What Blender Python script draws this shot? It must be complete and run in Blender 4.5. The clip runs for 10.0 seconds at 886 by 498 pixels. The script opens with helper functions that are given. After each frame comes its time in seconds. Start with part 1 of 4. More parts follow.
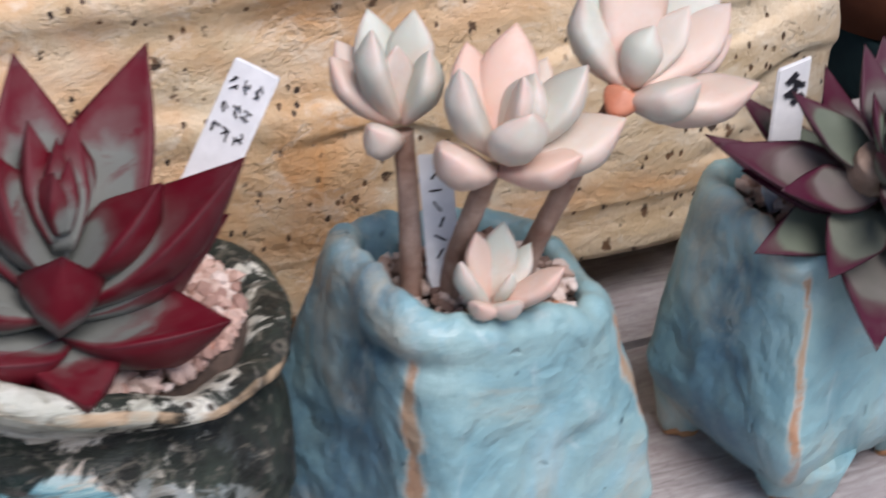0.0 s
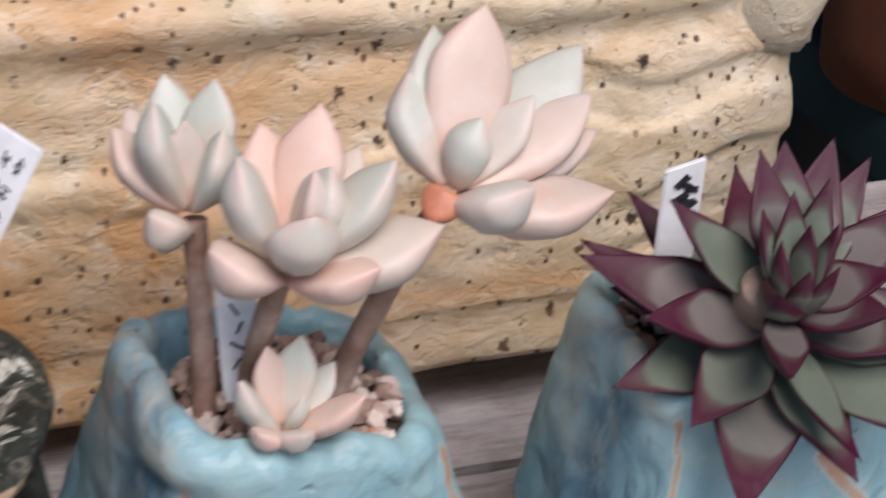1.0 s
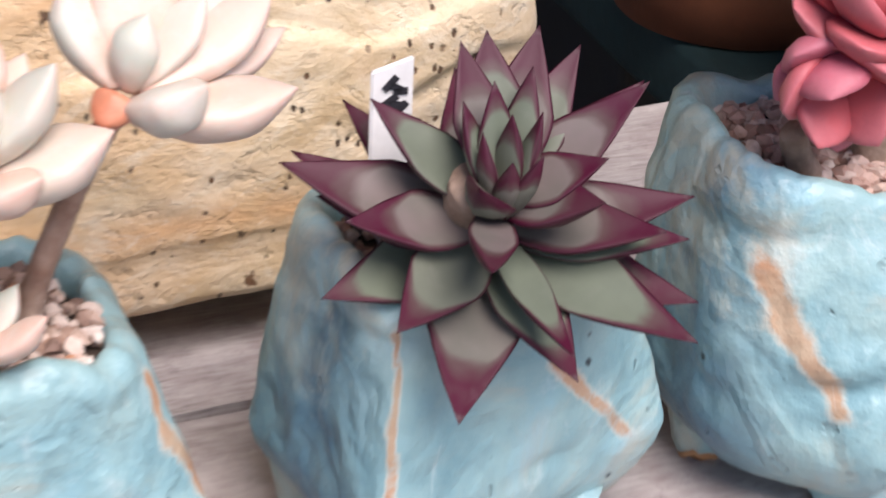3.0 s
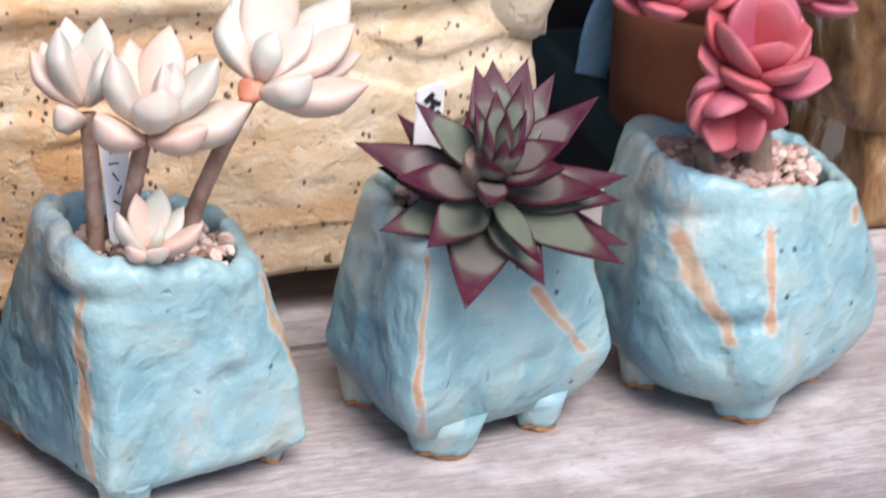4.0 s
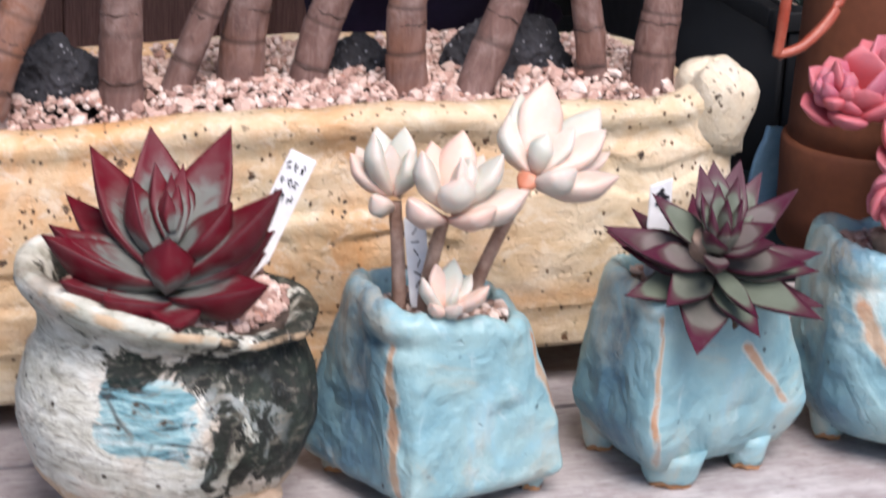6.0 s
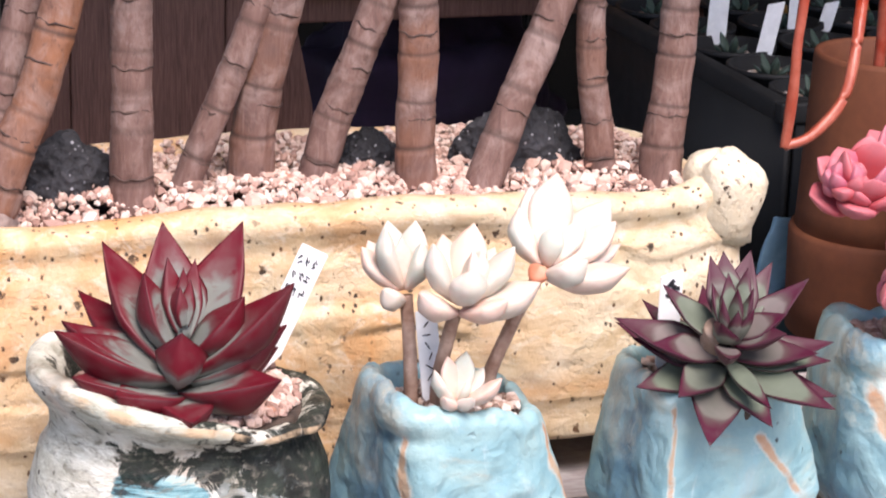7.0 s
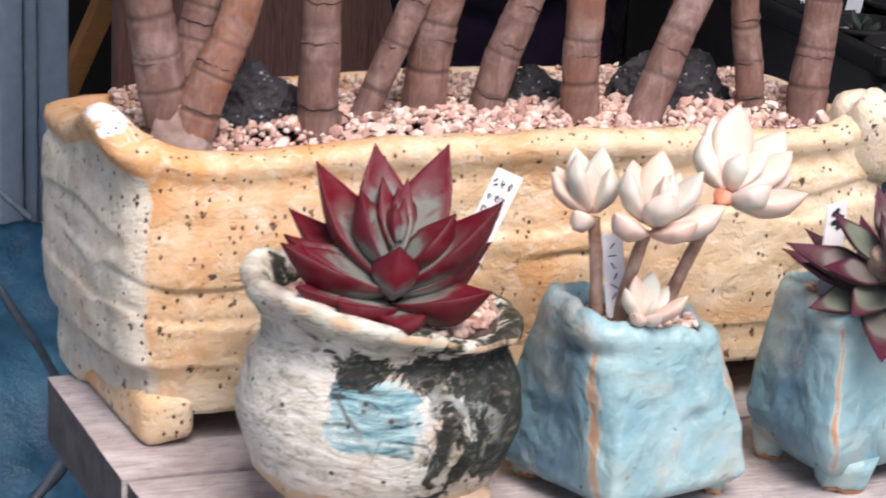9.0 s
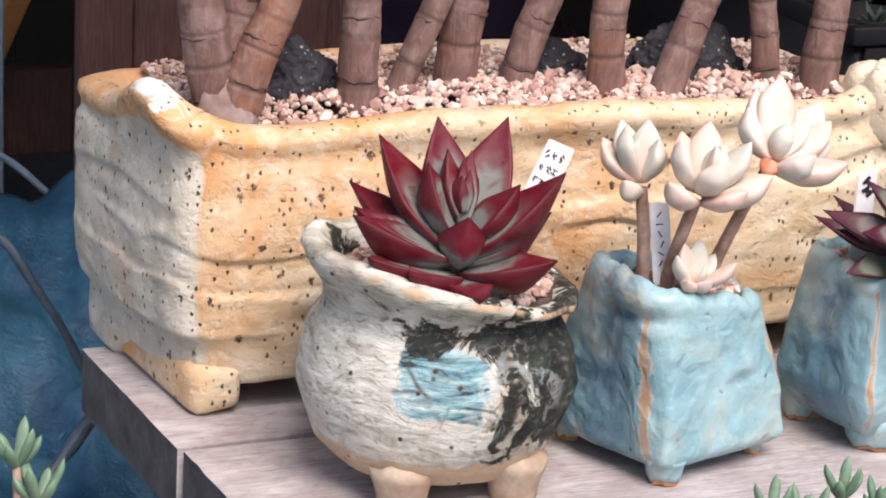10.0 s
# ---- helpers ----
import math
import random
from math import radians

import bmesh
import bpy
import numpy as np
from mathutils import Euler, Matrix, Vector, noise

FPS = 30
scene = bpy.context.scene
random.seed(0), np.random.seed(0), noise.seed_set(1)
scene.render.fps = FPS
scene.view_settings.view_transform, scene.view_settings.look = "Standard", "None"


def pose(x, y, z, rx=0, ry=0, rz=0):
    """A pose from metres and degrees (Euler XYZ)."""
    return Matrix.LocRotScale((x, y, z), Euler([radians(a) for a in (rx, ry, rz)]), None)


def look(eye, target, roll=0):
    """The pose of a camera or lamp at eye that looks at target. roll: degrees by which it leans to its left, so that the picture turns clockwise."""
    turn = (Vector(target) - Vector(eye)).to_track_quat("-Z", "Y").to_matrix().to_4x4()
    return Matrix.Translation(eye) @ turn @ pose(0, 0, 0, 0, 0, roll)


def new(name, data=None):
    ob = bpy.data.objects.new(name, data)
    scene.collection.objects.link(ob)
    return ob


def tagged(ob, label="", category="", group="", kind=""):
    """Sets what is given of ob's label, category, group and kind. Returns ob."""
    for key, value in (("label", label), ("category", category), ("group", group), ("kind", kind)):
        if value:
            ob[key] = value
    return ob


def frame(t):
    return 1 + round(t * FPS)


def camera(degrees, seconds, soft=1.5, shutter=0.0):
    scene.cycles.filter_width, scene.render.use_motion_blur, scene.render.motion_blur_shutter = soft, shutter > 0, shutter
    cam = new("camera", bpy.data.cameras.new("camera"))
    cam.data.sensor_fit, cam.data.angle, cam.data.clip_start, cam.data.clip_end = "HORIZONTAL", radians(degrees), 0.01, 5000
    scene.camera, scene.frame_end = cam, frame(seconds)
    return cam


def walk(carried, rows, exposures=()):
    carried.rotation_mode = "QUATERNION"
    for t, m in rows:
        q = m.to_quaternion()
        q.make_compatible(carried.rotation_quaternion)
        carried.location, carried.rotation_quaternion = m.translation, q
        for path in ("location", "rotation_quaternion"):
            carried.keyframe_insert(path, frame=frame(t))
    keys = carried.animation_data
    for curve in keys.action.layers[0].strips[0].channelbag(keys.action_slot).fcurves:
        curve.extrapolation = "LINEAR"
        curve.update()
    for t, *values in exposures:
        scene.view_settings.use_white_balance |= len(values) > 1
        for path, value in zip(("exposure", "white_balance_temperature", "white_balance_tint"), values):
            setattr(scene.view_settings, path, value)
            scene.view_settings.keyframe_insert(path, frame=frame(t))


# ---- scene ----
cam = camera(21.4, 10.0, soft=1.9, shutter=0.5)
PATH = [
    (0, (-0.085, -0.417, 0.37), (0.655, 1.146, -0.635), 3.0),
    (0.5, (-0.025, -0.408, 0.364), (0.621, 1.196, -0.641), 4.2),
    (1, (0.018, -0.366, 0.352), (0.631, 1.247, -0.659), 4.6),
    (1.5, (0.067, -0.342, 0.338), (0.67, 1.257, -0.702), 4.5),
    (2, (0.085, -0.346, 0.314), (0.724, 1.248, -0.712), 3.8),
    (2.5, (0.086, -0.332, 0.307), (0.768, 1.247, -0.714), 3.2),
    (3, (0.064, -0.372, 0.326), (0.743, 1.218, -0.678), 2.6),
    (3.2, (0.04, -0.427, 0.346), (0.704, 1.18, -0.642), 2.6),
    (4.3, (-0.022, -0.639, 0.374), (0.642, 1.088, -0.385), 3.4),
    (4.5, (-0.01, -0.649, 0.356), (0.634, 1.099, -0.373), 2.5),
    (5, (-0.055, -0.687, 0.356), (0.595, 1.063, -0.361), 2.7),
    (5.5, (-0.11, -0.743, 0.372), (0.494, 1.033, -0.321), 2.5),
    (6, (-0.13, -0.762, 0.393), (0.467, 1.025, -0.276), 2.3),
    (6.2, (-0.134, -0.76, 0.403), (0.469, 1.027, -0.263), 2.0),
    (7.5, (-0.133, -0.764, 0.384), (0.465, 1.06, -0.179), 1.7),
    (8, (-0.149, -0.76, 0.379), (0.451, 1.061, -0.19), 1.7),
    (8.5, (-0.179, -0.771, 0.376), (0.422, 1.044, -0.21), 2.2),
    (9, (-0.235, -0.787, 0.383), (0.397, 1.011, -0.224), 2.8),
    (9.5, (-0.284, -0.791, 0.386), (0.403, 0.983, -0.232), 3.3),
    (10, (-0.319, -0.777, 0.387), (0.432, 0.967, -0.241), 3.5),
]
EXPOSURES = [(0.0, .24, 6350, 18), (1.0, .20, 6450, 19), (1.5, .28, 6700, 21), (2.0, .80, 6900, 25), (2.5, .78, 6850, 22), (4.5, .72, 6450, 19), (5.5, .6, 6450, 19), (6.2, .78, 6450, 19), (7.5, 1.2, 6850, 22), (8.5, .82, 6850, 22), (10.0, .85, 6850, 20)]
walk(cam, [(t, look(eye, target, roll)) for t, eye, target, roll in PATH], EXPOSURES)

# ---- light ----
world = bpy.data.worlds.new("world")
scene.world = world
world.use_nodes = True
nt = world.node_tree
sky = nt.nodes.new("ShaderNodeTexSky")
sky.sky_type = 'NISHITA'
sky.sun_disc = False
sky.sun_elevation = radians(52)
sky.sun_rotation = radians(182)
nt.links.new(sky.outputs[0], nt.nodes["Background"].inputs[0])
nt.nodes["Background"].inputs[1].default_value = 0.10
sun = new("sun", bpy.data.lights.new("sun", 'SUN'))
sun.data.energy = 3.0
sun.data.color = (1.0, .96, .91)
sun.data.angle = radians(36)
sun.matrix_world = look((.15, -1.9, 3.0), (0, 0, 0))

# ---- building helpers: forms are laid out in decimetres, objects stand in metres ----
DM = 0.1


def thing(name, base, label, category, group="", kind=""):
    ob = new(name)
    ob.empty_display_size = 0.02
    ob.location = Vector(base) * DM
    bpy.context.view_layer.update()
    return tagged(ob, label, category, group, kind)


def root_of(ob):
    while ob.parent:
        ob = ob.parent
    return ob


def part(name, bm, material, parent=None, label="", smooth=True, base=(0, 0, 0)):
    """Links a bmesh, laid out in decimetres in the world, as one mesh under its parent."""
    off = root_of(parent).location if parent else Vector(base) * DM
    for v in bm.verts:
        v.co = v.co * DM - off
    me = bpy.data.meshes.new(name)
    bm.to_mesh(me)
    bm.free()
    me.materials.append(material)
    if smooth:
        me.polygons.foreach_set("use_smooth", [True] * len(me.polygons))
    ob = new(name, me)
    if parent:
        ob.parent = parent
    else:
        ob.location = off
    if label:
        ob["label"] = label
    return ob


def nz(x, y=0.0, z=0.0):
    return noise.noise(Vector((x, y, z)))


def grid_faces(bm, rows, closed=True, cap_start=False, cap_end=False):
    for a, b in zip(rows, rows[1:]):
        n = len(a)
        for i in range(n if closed else n - 1):
            j = (i + 1) % n
            bm.faces.new((a[i], a[j], b[j], b[i]))
    if cap_start:
        bm.faces.new(list(reversed(rows[0])))
    if cap_end:
        bm.faces.new(rows[-1])


def box_bm(a, b, bevel=0.0, wobble=0.0, turn=0.0, seg=2):
    bm = bmesh.new()
    bmesh.ops.create_cube(bm, size=1)
    for v in bm.verts:
        v.co = Vector([a[i] + (v.co[i] + .5) * (b[i] - a[i]) for i in range(3)])
    if bevel:
        bmesh.ops.bevel(bm, geom=bm.edges[:], offset=bevel, segments=seg, affect='EDGES', profile=.6)
    if turn:
        c = (Vector(a) + Vector(b)) / 2
        bmesh.ops.rotate(bm, cent=c, matrix=Matrix.Rotation(radians(turn), 3, 'Z'), verts=bm.verts)
    if wobble:
        for v in bm.verts:
            v.co += Vector((nz(*(v.co * 3)), nz(*(v.co * 3 + Vector((7, 1, 2)))), nz(*(v.co * 3 + Vector((1, 9, 4)))))) * wobble
    return bm


def lathe_bm(cx, cy, profile, n=48, wob=0.0, squash=1.0):
    """Rings of (radius, z) from below to above, and down the inside."""
    bm = bmesh.new()
    rows = []
    for k, (r, z) in enumerate(profile):
        row = []
        for i in range(n):
            a = 2 * math.pi * i / n
            rr = r * (1 + wob * nz(math.cos(a) * 1.3, math.sin(a) * 1.3, z * 2 + 5))
            row.append(bm.verts.new((cx + rr * math.cos(a), cy + rr * squash * math.sin(a), z + wob * .3 * nz(math.cos(a) * 2, math.sin(a) * 2, 9))))
        rows.append(row)
    grid_faces(bm, rows, True, True, True)
    bmesh.ops.recalc_face_normals(bm, faces=bm.faces)
    return bm


def tube_bm(points, radii, n=14, rings=0.0, seed=0, bump=0.0):
    """A tapering tube through points; rings: spacing of raised scars round it."""
    pts = [Vector(p) for p in points]
    lens = [0.0]
    for a, b in zip(pts, pts[1:]):
        lens.append(lens[-1] + (b - a).length)
    total = lens[-1]
    step = 0.016 if rings else max(total / 24, 0.02)
    count = max(4, int(total / step))
    bm = bmesh.new()
    ring = bm.verts.layers.float.new("ring")
    scar = 0.0
    rows = []
    for k in range(count + 1):
        s = total * k / count
        i = max(j for j in range(len(lens)) if lens[j] <= s + 1e-9)
        i = min(i, len(pts) - 2)
        f = (s - lens[i]) / (lens[i + 1] - lens[i])
        p0, p1 = pts[max(i - 1, 0)], pts[i]
        p2, p3 = pts[i + 1], pts[min(i + 2, len(pts) - 1)]
        c = .5 * ((2 * p1) + (p2 - p0) * f + (2 * p0 - 5 * p1 + 4 * p2 - p3) * f * f + (3 * p1 - p0 - 3 * p2 + p3) * f ** 3)
        d = (p2 - p1).normalized()
        r = radii[i] * (1 - f) + radii[i + 1] * f
        if rings:
            ph = (s + .03 * nz(s * 3, seed)) / rings % 1.0
            r *= 1 + .035 * math.exp(-((ph - .5) / .12) ** 2) - .05 * math.exp(-((ph - .62) / .05) ** 2)
            scar = math.exp(-((ph - .61) / .05) ** 2)
        side = d.orthogonal().normalized()
        up = d.cross(side)
        row = []
        for q in range(n):
            a = 2 * math.pi * q / n
            rr = r * (1 + bump * nz(math.cos(a) * 1.5 + seed, math.sin(a) * 1.5, s * 6))
            v = bm.verts.new(c + (side * math.cos(a) + up * math.sin(a)) * rr)
            v[ring] = scar
            row.append(v)
        rows.append(row)
    grid_faces(bm, rows, True, True, True)
    bmesh.ops.recalc_face_normals(bm, faces=bm.faces)
    return bm


def leaf_bm(base, tip, width, thick, axis, bend=.12, peak=.58, foot=.42, power=1.7, keel=.0, cup=.18, n=14, m=12, seed=0, mucro=0.0):
    """A succulent leaf from base to tip whose upper face looks towards axis (a point)."""
    base, tip, axis = Vector(base), Vector(tip), Vector(axis)
    d = tip - base
    length = d.length
    u = (axis - (base + tip) / 2)
    side = d.cross(u).normalized()
    nrm = side.cross(d).normalized()
    bm = bmesh.new()
    edge = bm.verts.layers.float.new("edge")
    along = bm.verts.layers.float.new("along")
    under = bm.verts.layers.float.new("under")
    rows = []
    for i in range(n + 1):
        s = (i / n) ** .9
        c = base + d * s + nrm * bend * length * (s * s - s) * 2
        if s < peak:
            w = foot + (1 - foot) * math.sin(math.pi / 2 * s / peak)
        else:
            w = 1 - ((s - peak) / (1 - peak)) ** power
        w = max(w, mucro * (1 - s) * 6 if s > .9 else 0.0, .012)
        th = (.75 + .25 * math.sin(math.pi * s)) * max(.03, min(1.0, w * 1.15)) ** .8
        row = []
        for q in range(m):
            a = 2 * math.pi * q / m
            ca, sa = math.cos(a), math.sin(a)
            x = math.copysign(abs(ca) ** .85, ca) * w * width / 2
            z = sa * thick / 2 * th * (.55 if sa > 0 else 1.0 + keel * (1 - abs(ca)))
            z += cup * width * (ca * ca) * w * .5
            wob = 1 + .05 * nz(s * 4 + seed * 3.1, ca * 2, sa)
            v = bm.verts.new(c + side * x * wob + nrm * z)
            v[edge], v[along], v[under] = abs(ca), s, max(0.0, -sa)
            row.append(v)
        rows.append(row)
    grid_faces(bm, rows, True, True, True)
    bmesh.ops.recalc_face_normals(bm, faces=bm.faces)
    return bm


def gravel(name, spots, material, parent=None, label="", kind="stuff", category=""):
    """Angular grit, one mesh. spots: (x, y, z, size) in decimetres."""
    t = (1 + 5 ** .5) / 2
    iv = np.array([(-1, t, 0), (1, t, 0), (-1, -t, 0), (1, -t, 0), (0, -1, t), (0, 1, t), (0, -1, -t), (0, 1, -t), (t, 0, -1), (t, 0, 1), (-t, 0, -1), (-t, 0, 1)]) / 1.9
    fs = [(0, 11, 5), (0, 5, 1), (0, 1, 7), (0, 7, 10), (0, 10, 11), (1, 5, 9), (5, 11, 4), (11, 10, 2), (10, 7, 6), (7, 1, 8),
          (3, 9, 4), (3, 4, 2), (3, 2, 6), (3, 6, 8), (3, 8, 9), (4, 9, 5), (2, 4, 11), (6, 2, 10), (8, 6, 7), (9, 8, 1)]
    rng = np.random.default_rng(len(spots) + 3)
    verts, faces = [], []
    off = np.array(root_of(parent).location) if parent else np.zeros(3)
    for x, y, z, s in spots:
        q = iv * rng.uniform(.7, 1.25, (12, 1)) * np.array([rng.uniform(.8, 1.35), rng.uniform(.7, 1.1), rng.uniform(.6, 1.0)]) * s / 2
        a, b = rng.uniform(0, 6.28), rng.uniform(-.6, .6)
        rot = np.array(Euler((b, rng.uniform(-.6, .6), a)).to_matrix())
        k = len(verts)
        verts.extend(((q @ rot.T + (x, y, z)) * DM - off).tolist())
        faces.extend([tuple(i + k for i in f) for f in fs])
    me = bpy.data.meshes.new(name)
    me.from_pydata(verts, [], faces)
    me.materials.append(material)
    ob = new(name, me)
    ob.parent = parent
    return tagged(ob, label, category, "", kind)


# ---- materials ----
class Nodes:
    def __init__(self, name, rough=.6, metal=0.0, spec=.5):
        self.m = bpy.data.materials.new(name)
        self.m.use_nodes = True
        self.t = self.m.node_tree
        self.b = self.t.nodes["Principled BSDF"]
        self.b.inputs["Roughness"].default_value = rough
        self.b.inputs["Metallic"].default_value = metal
        self.b.inputs["Specular IOR Level"].default_value = spec
        self.co = self.t.nodes.new("ShaderNodeTexCoord").outputs["Object"]
        self.height = None

    def put(self, sock, value):
        if isinstance(value, bpy.types.NodeSocket):
            self.t.links.new(value, sock)
        else:
            sock.default_value = value

    def scaled(self, s):
        n = self.t.nodes.new("ShaderNodeMapping")
        self.t.links.new(self.co, n.inputs[0])
        n.inputs["Scale"].default_value = s
        return n.outputs[0]

    def noise(self, scale, detail=4, rough=.55, stretch=None, distort=0.0):
        n = self.t.nodes.new("ShaderNodeTexNoise")
        self.t.links.new(self.scaled(stretch) if stretch else self.co, n.inputs["Vector"])
        n.inputs["Scale"].default_value = scale
        n.inputs["Detail"].default_value = detail
        n.inputs["Roughness"].default_value = rough
        n.inputs["Distortion"].default_value = distort
        return n.outputs["Fac"]

    def voronoi(self, scale, feature='F1', stretch=None):
        n = self.t.nodes.new("ShaderNodeTexVoronoi")
        n.feature = feature
        self.t.links.new(self.scaled(stretch) if stretch else self.co, n.inputs["Vector"])
        n.inputs["Scale"].default_value = scale
        return n.outputs["Distance"], n.outputs[1] if feature == 'F1' else None

    def ramp(self, fac, stops):
        n = self.t.nodes.new("ShaderNodeValToRGB")
        self.put(n.inputs[0], fac)
        e = n.color_ramp.elements
        while len(e) < len(stops):
            e.new(.5)
        for el, (p, c) in zip(e, stops):
            el.position = p
            el.color = (c, c, c, 1) if isinstance(c, (int, float)) else (*c, 1)
        return n.outputs[0]

    def mix(self, fac, a, b, kind='MIX'):
        n = self.t.nodes.new("ShaderNodeMix")
        n.data_type, n.blend_type = 'RGBA', kind
        self.put(n.inputs[0], fac)
        for s, v in ((n.inputs[6], a), (n.inputs[7], b)):
            self.put(s, v if isinstance(v, bpy.types.NodeSocket) else (*v, 1))
        return n.outputs[2]

    def math(self, op, a, b=0.0):
        n = self.t.nodes.new("ShaderNodeMath")
        n.operation = op
        self.put(n.inputs[0], a)
        self.put(n.inputs[1], b)
        return n.outputs[0]

    def attr(self, name):
        n = self.t.nodes.new("ShaderNodeAttribute")
        n.attribute_name = name
        return n.outputs["Fac"]

    def rand(self):
        return self.t.nodes.new("ShaderNodeObjectInfo").outputs["Random"]

    def island(self):
        return self.t.nodes.new("ShaderNodeNewGeometry").outputs["Random Per Island"]

    def xyz(self):
        n = self.t.nodes.new("ShaderNodeSeparateXYZ")
        self.t.links.new(self.co, n.inputs[0])
        return n.outputs

    def bump(self, h, strength=.3, dist=.001):
        n = self.t.nodes.new("ShaderNodeBump")
        n.inputs["Strength"].default_value = strength
        n.inputs["Distance"].default_value = dist
        self.t.links.new(h, n.inputs["Height"])
        if self.height:
            self.t.links.new(self.height, n.inputs["Normal"])
        self.height = n.outputs[0]
        self.t.links.new(self.height, self.b.inputs["Normal"])

    def done(self, colour, rough=None):
        self.put(self.b.inputs["Base Color"], colour if isinstance(colour, bpy.types.NodeSocket) else (*colour, 1))
        if rough is not None:
            self.put(self.b.inputs["Roughness"], rough)
        return self.m


def plain(name, c1, c2, scale=40, rough=.6, bump=.3, metal=0.0, dist=.0008):
    n = Nodes(name, rough, metal)
    f = n.noise(scale, 6, .6)
    col = n.mix(n.ramp(f, [(.35, 0.0), (.65, 1.0)]), c1, c2)
    col = n.mix(n.ramp(n.noise(scale * 7, 3), [(.3, .0), (.75, .35)]), col, [x * .6 for x in c1])
    n.bump(n.noise(scale * 6, 5, .7), bump, dist)
    return n.done(col, n.ramp(f, [(.2, max(rough - .12, .05)), (.8, min(rough + .12, 1.0))]))


def wood(name, dark, light, grain=(3, 60, 60), rough=.75, bump=.6):
    n = Nodes(name, rough)
    g = n.noise(14, 8, .65, grain, .6)
    big = n.noise(9, 4)
    col = n.ramp(g, [(.28, dark), (.5, [(a + b) / 2 for a, b in zip(dark, light)]), (.72, light)])
    col = n.mix(n.ramp(big, [(.4, 0.0), (.7, .45)]), col, [c * .55 for c in dark])
    n.bump(g, bump, .0008)
    return n.done(col)


def weathered():
    n = Nodes("weathered_wood", .8)
    g = n.noise(10, 9, .7, (5, 50, 50), 1.2)
    col = n.ramp(g, [(.25, (.17, .145, .145)), (.42, (.31, .28, .275)), (.62, (.46, .43, .425)), (.8, (.57, .55, .545))])
    stain = n.ramp(n.noise(26, 6, .66), [(.42, 0.0), (.62, .65)])
    col = n.mix(stain, col, (.27, .215, .21))
    pale = n.ramp(n.noise(17, 5, .65, (1, 1.8, 1)), [(.48, 0.0), (.70, .65)])
    col = n.mix(pale, col, (.66, .63, .62))
    col = n.mix(n.ramp(n.noise(170, 5, .75), [(.55, 0.0), (.72, .5)]), col, (.13, .10, .10))
    n.bump(g, .6, .0006)
    n.bump(n.noise(220, 5, .7), .5, .0006)
    return n.done(col)


def speckled_clay():
    n = Nodes("speckled_clay", .62)
    x, y, z = n.xyz()
    streak = n.noise(22, 8, .7, (1, 1, 1.7), .9)
    base = n.ramp(streak, [(.28, (.50, .36, .20)), (.46, (.63, .50, .325)), (.66, (.76, .655, .49))])
    hot = n.ramp(n.noise(11, 5, .65, None, .6), [(.38, 0.0), (.6, 1.0)])
    xf = n.math('MULTIPLY_ADD', x, -6.0)
    n.t.nodes[-1].inputs[2].default_value = .72
    xf = n.ramp(xf, [(.0, 0.10), (.3, .3), (.7, 1.0)])
    base = n.mix(n.math('MULTIPLY', hot, xf), base, (.62, .30, .105))
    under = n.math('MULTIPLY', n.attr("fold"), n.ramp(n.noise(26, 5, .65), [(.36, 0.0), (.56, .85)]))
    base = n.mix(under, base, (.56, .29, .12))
    pale = n.ramp(n.math('ADD', n.attr("pale"), n.math('MULTIPLY', n.math('SUBTRACT', n.noise(60, 6, .7), .5), .5)), [(.25, 0.0), (.6, .92)])
    base = n.mix(pale, base, n.ramp(n.noise(45, 5, .7), [(.35, (.50, .47, .37)), (.65, (.70, .68, .58))]))
    chalk = n.ramp(n.math('ADD', n.attr("chalk"), n.math('MULTIPLY', n.math('SUBTRACT', n.noise(60, 7, .72, None, .8), .5), 2.2)), [(.56, 0.0), (.66, 1.0)])
    base = n.mix(chalk, base, (.80, .75, .72))
    chalky = n.ramp(n.noise(75, 6, .72, (1, 1, 1.4), .8), [(.52, 0.0), (.68, .55)])
    base = n.mix(chalky, base, (.80, .74, .62))
    blush = n.ramp(n.noise(30, 3), [(.6, 0.0), (.75, .4)])
    base = n.mix(blush, base, (.62, .36, .22))
    d, c = n.voronoi(260, 'F1', (1.15, 1.15, .75))
    pick = n.ramp(c, [(.56, 0.0), (.60, 1.0)])
    spot = n.math('MULTIPLY', n.ramp(n.math('ADD', d, n.math('MULTIPLY', n.noise(900, 3, .7), .45)), [(.38, 1.0), (.48, 0.0)]), pick)
    d2, c2 = n.voronoi(105, 'F1', (1.1, 1.1, .8))
    pick2 = n.ramp(c2, [(.58, 0.0), (.62, 1.0)])
    spot2 = n.math('MULTIPLY', n.ramp(n.math('ADD', d2, n.math('MULTIPLY', n.noise(380, 4, .75), .75)), [(.48, 1.0), (.56, 0.0)]), pick2)
    allspot = n.math('MAXIMUM', spot, spot2)
    base = n.mix(allspot, base, n.ramp(n.noise(120, 2), [(.4, (.05, .032, .022)), (.62, (.17, .09, .045))]))
    n.bump(n.noise(40, 7, .68, (1, 1, 1.25), .5), .6, .003)
    n.bump(n.ramp(n.noise(120, 5, .65), [(.30, 0.0), (.46, 1.0)]), .5, .0012)
    n.bump(n.noise(300, 5, .75), .6, .0009)
    n.bump(n.math('MULTIPLY', allspot, -1.0), .6, .0008)
    return n.done(base, n.ramp(streak, [(.3, .52), (.7, .78)]))


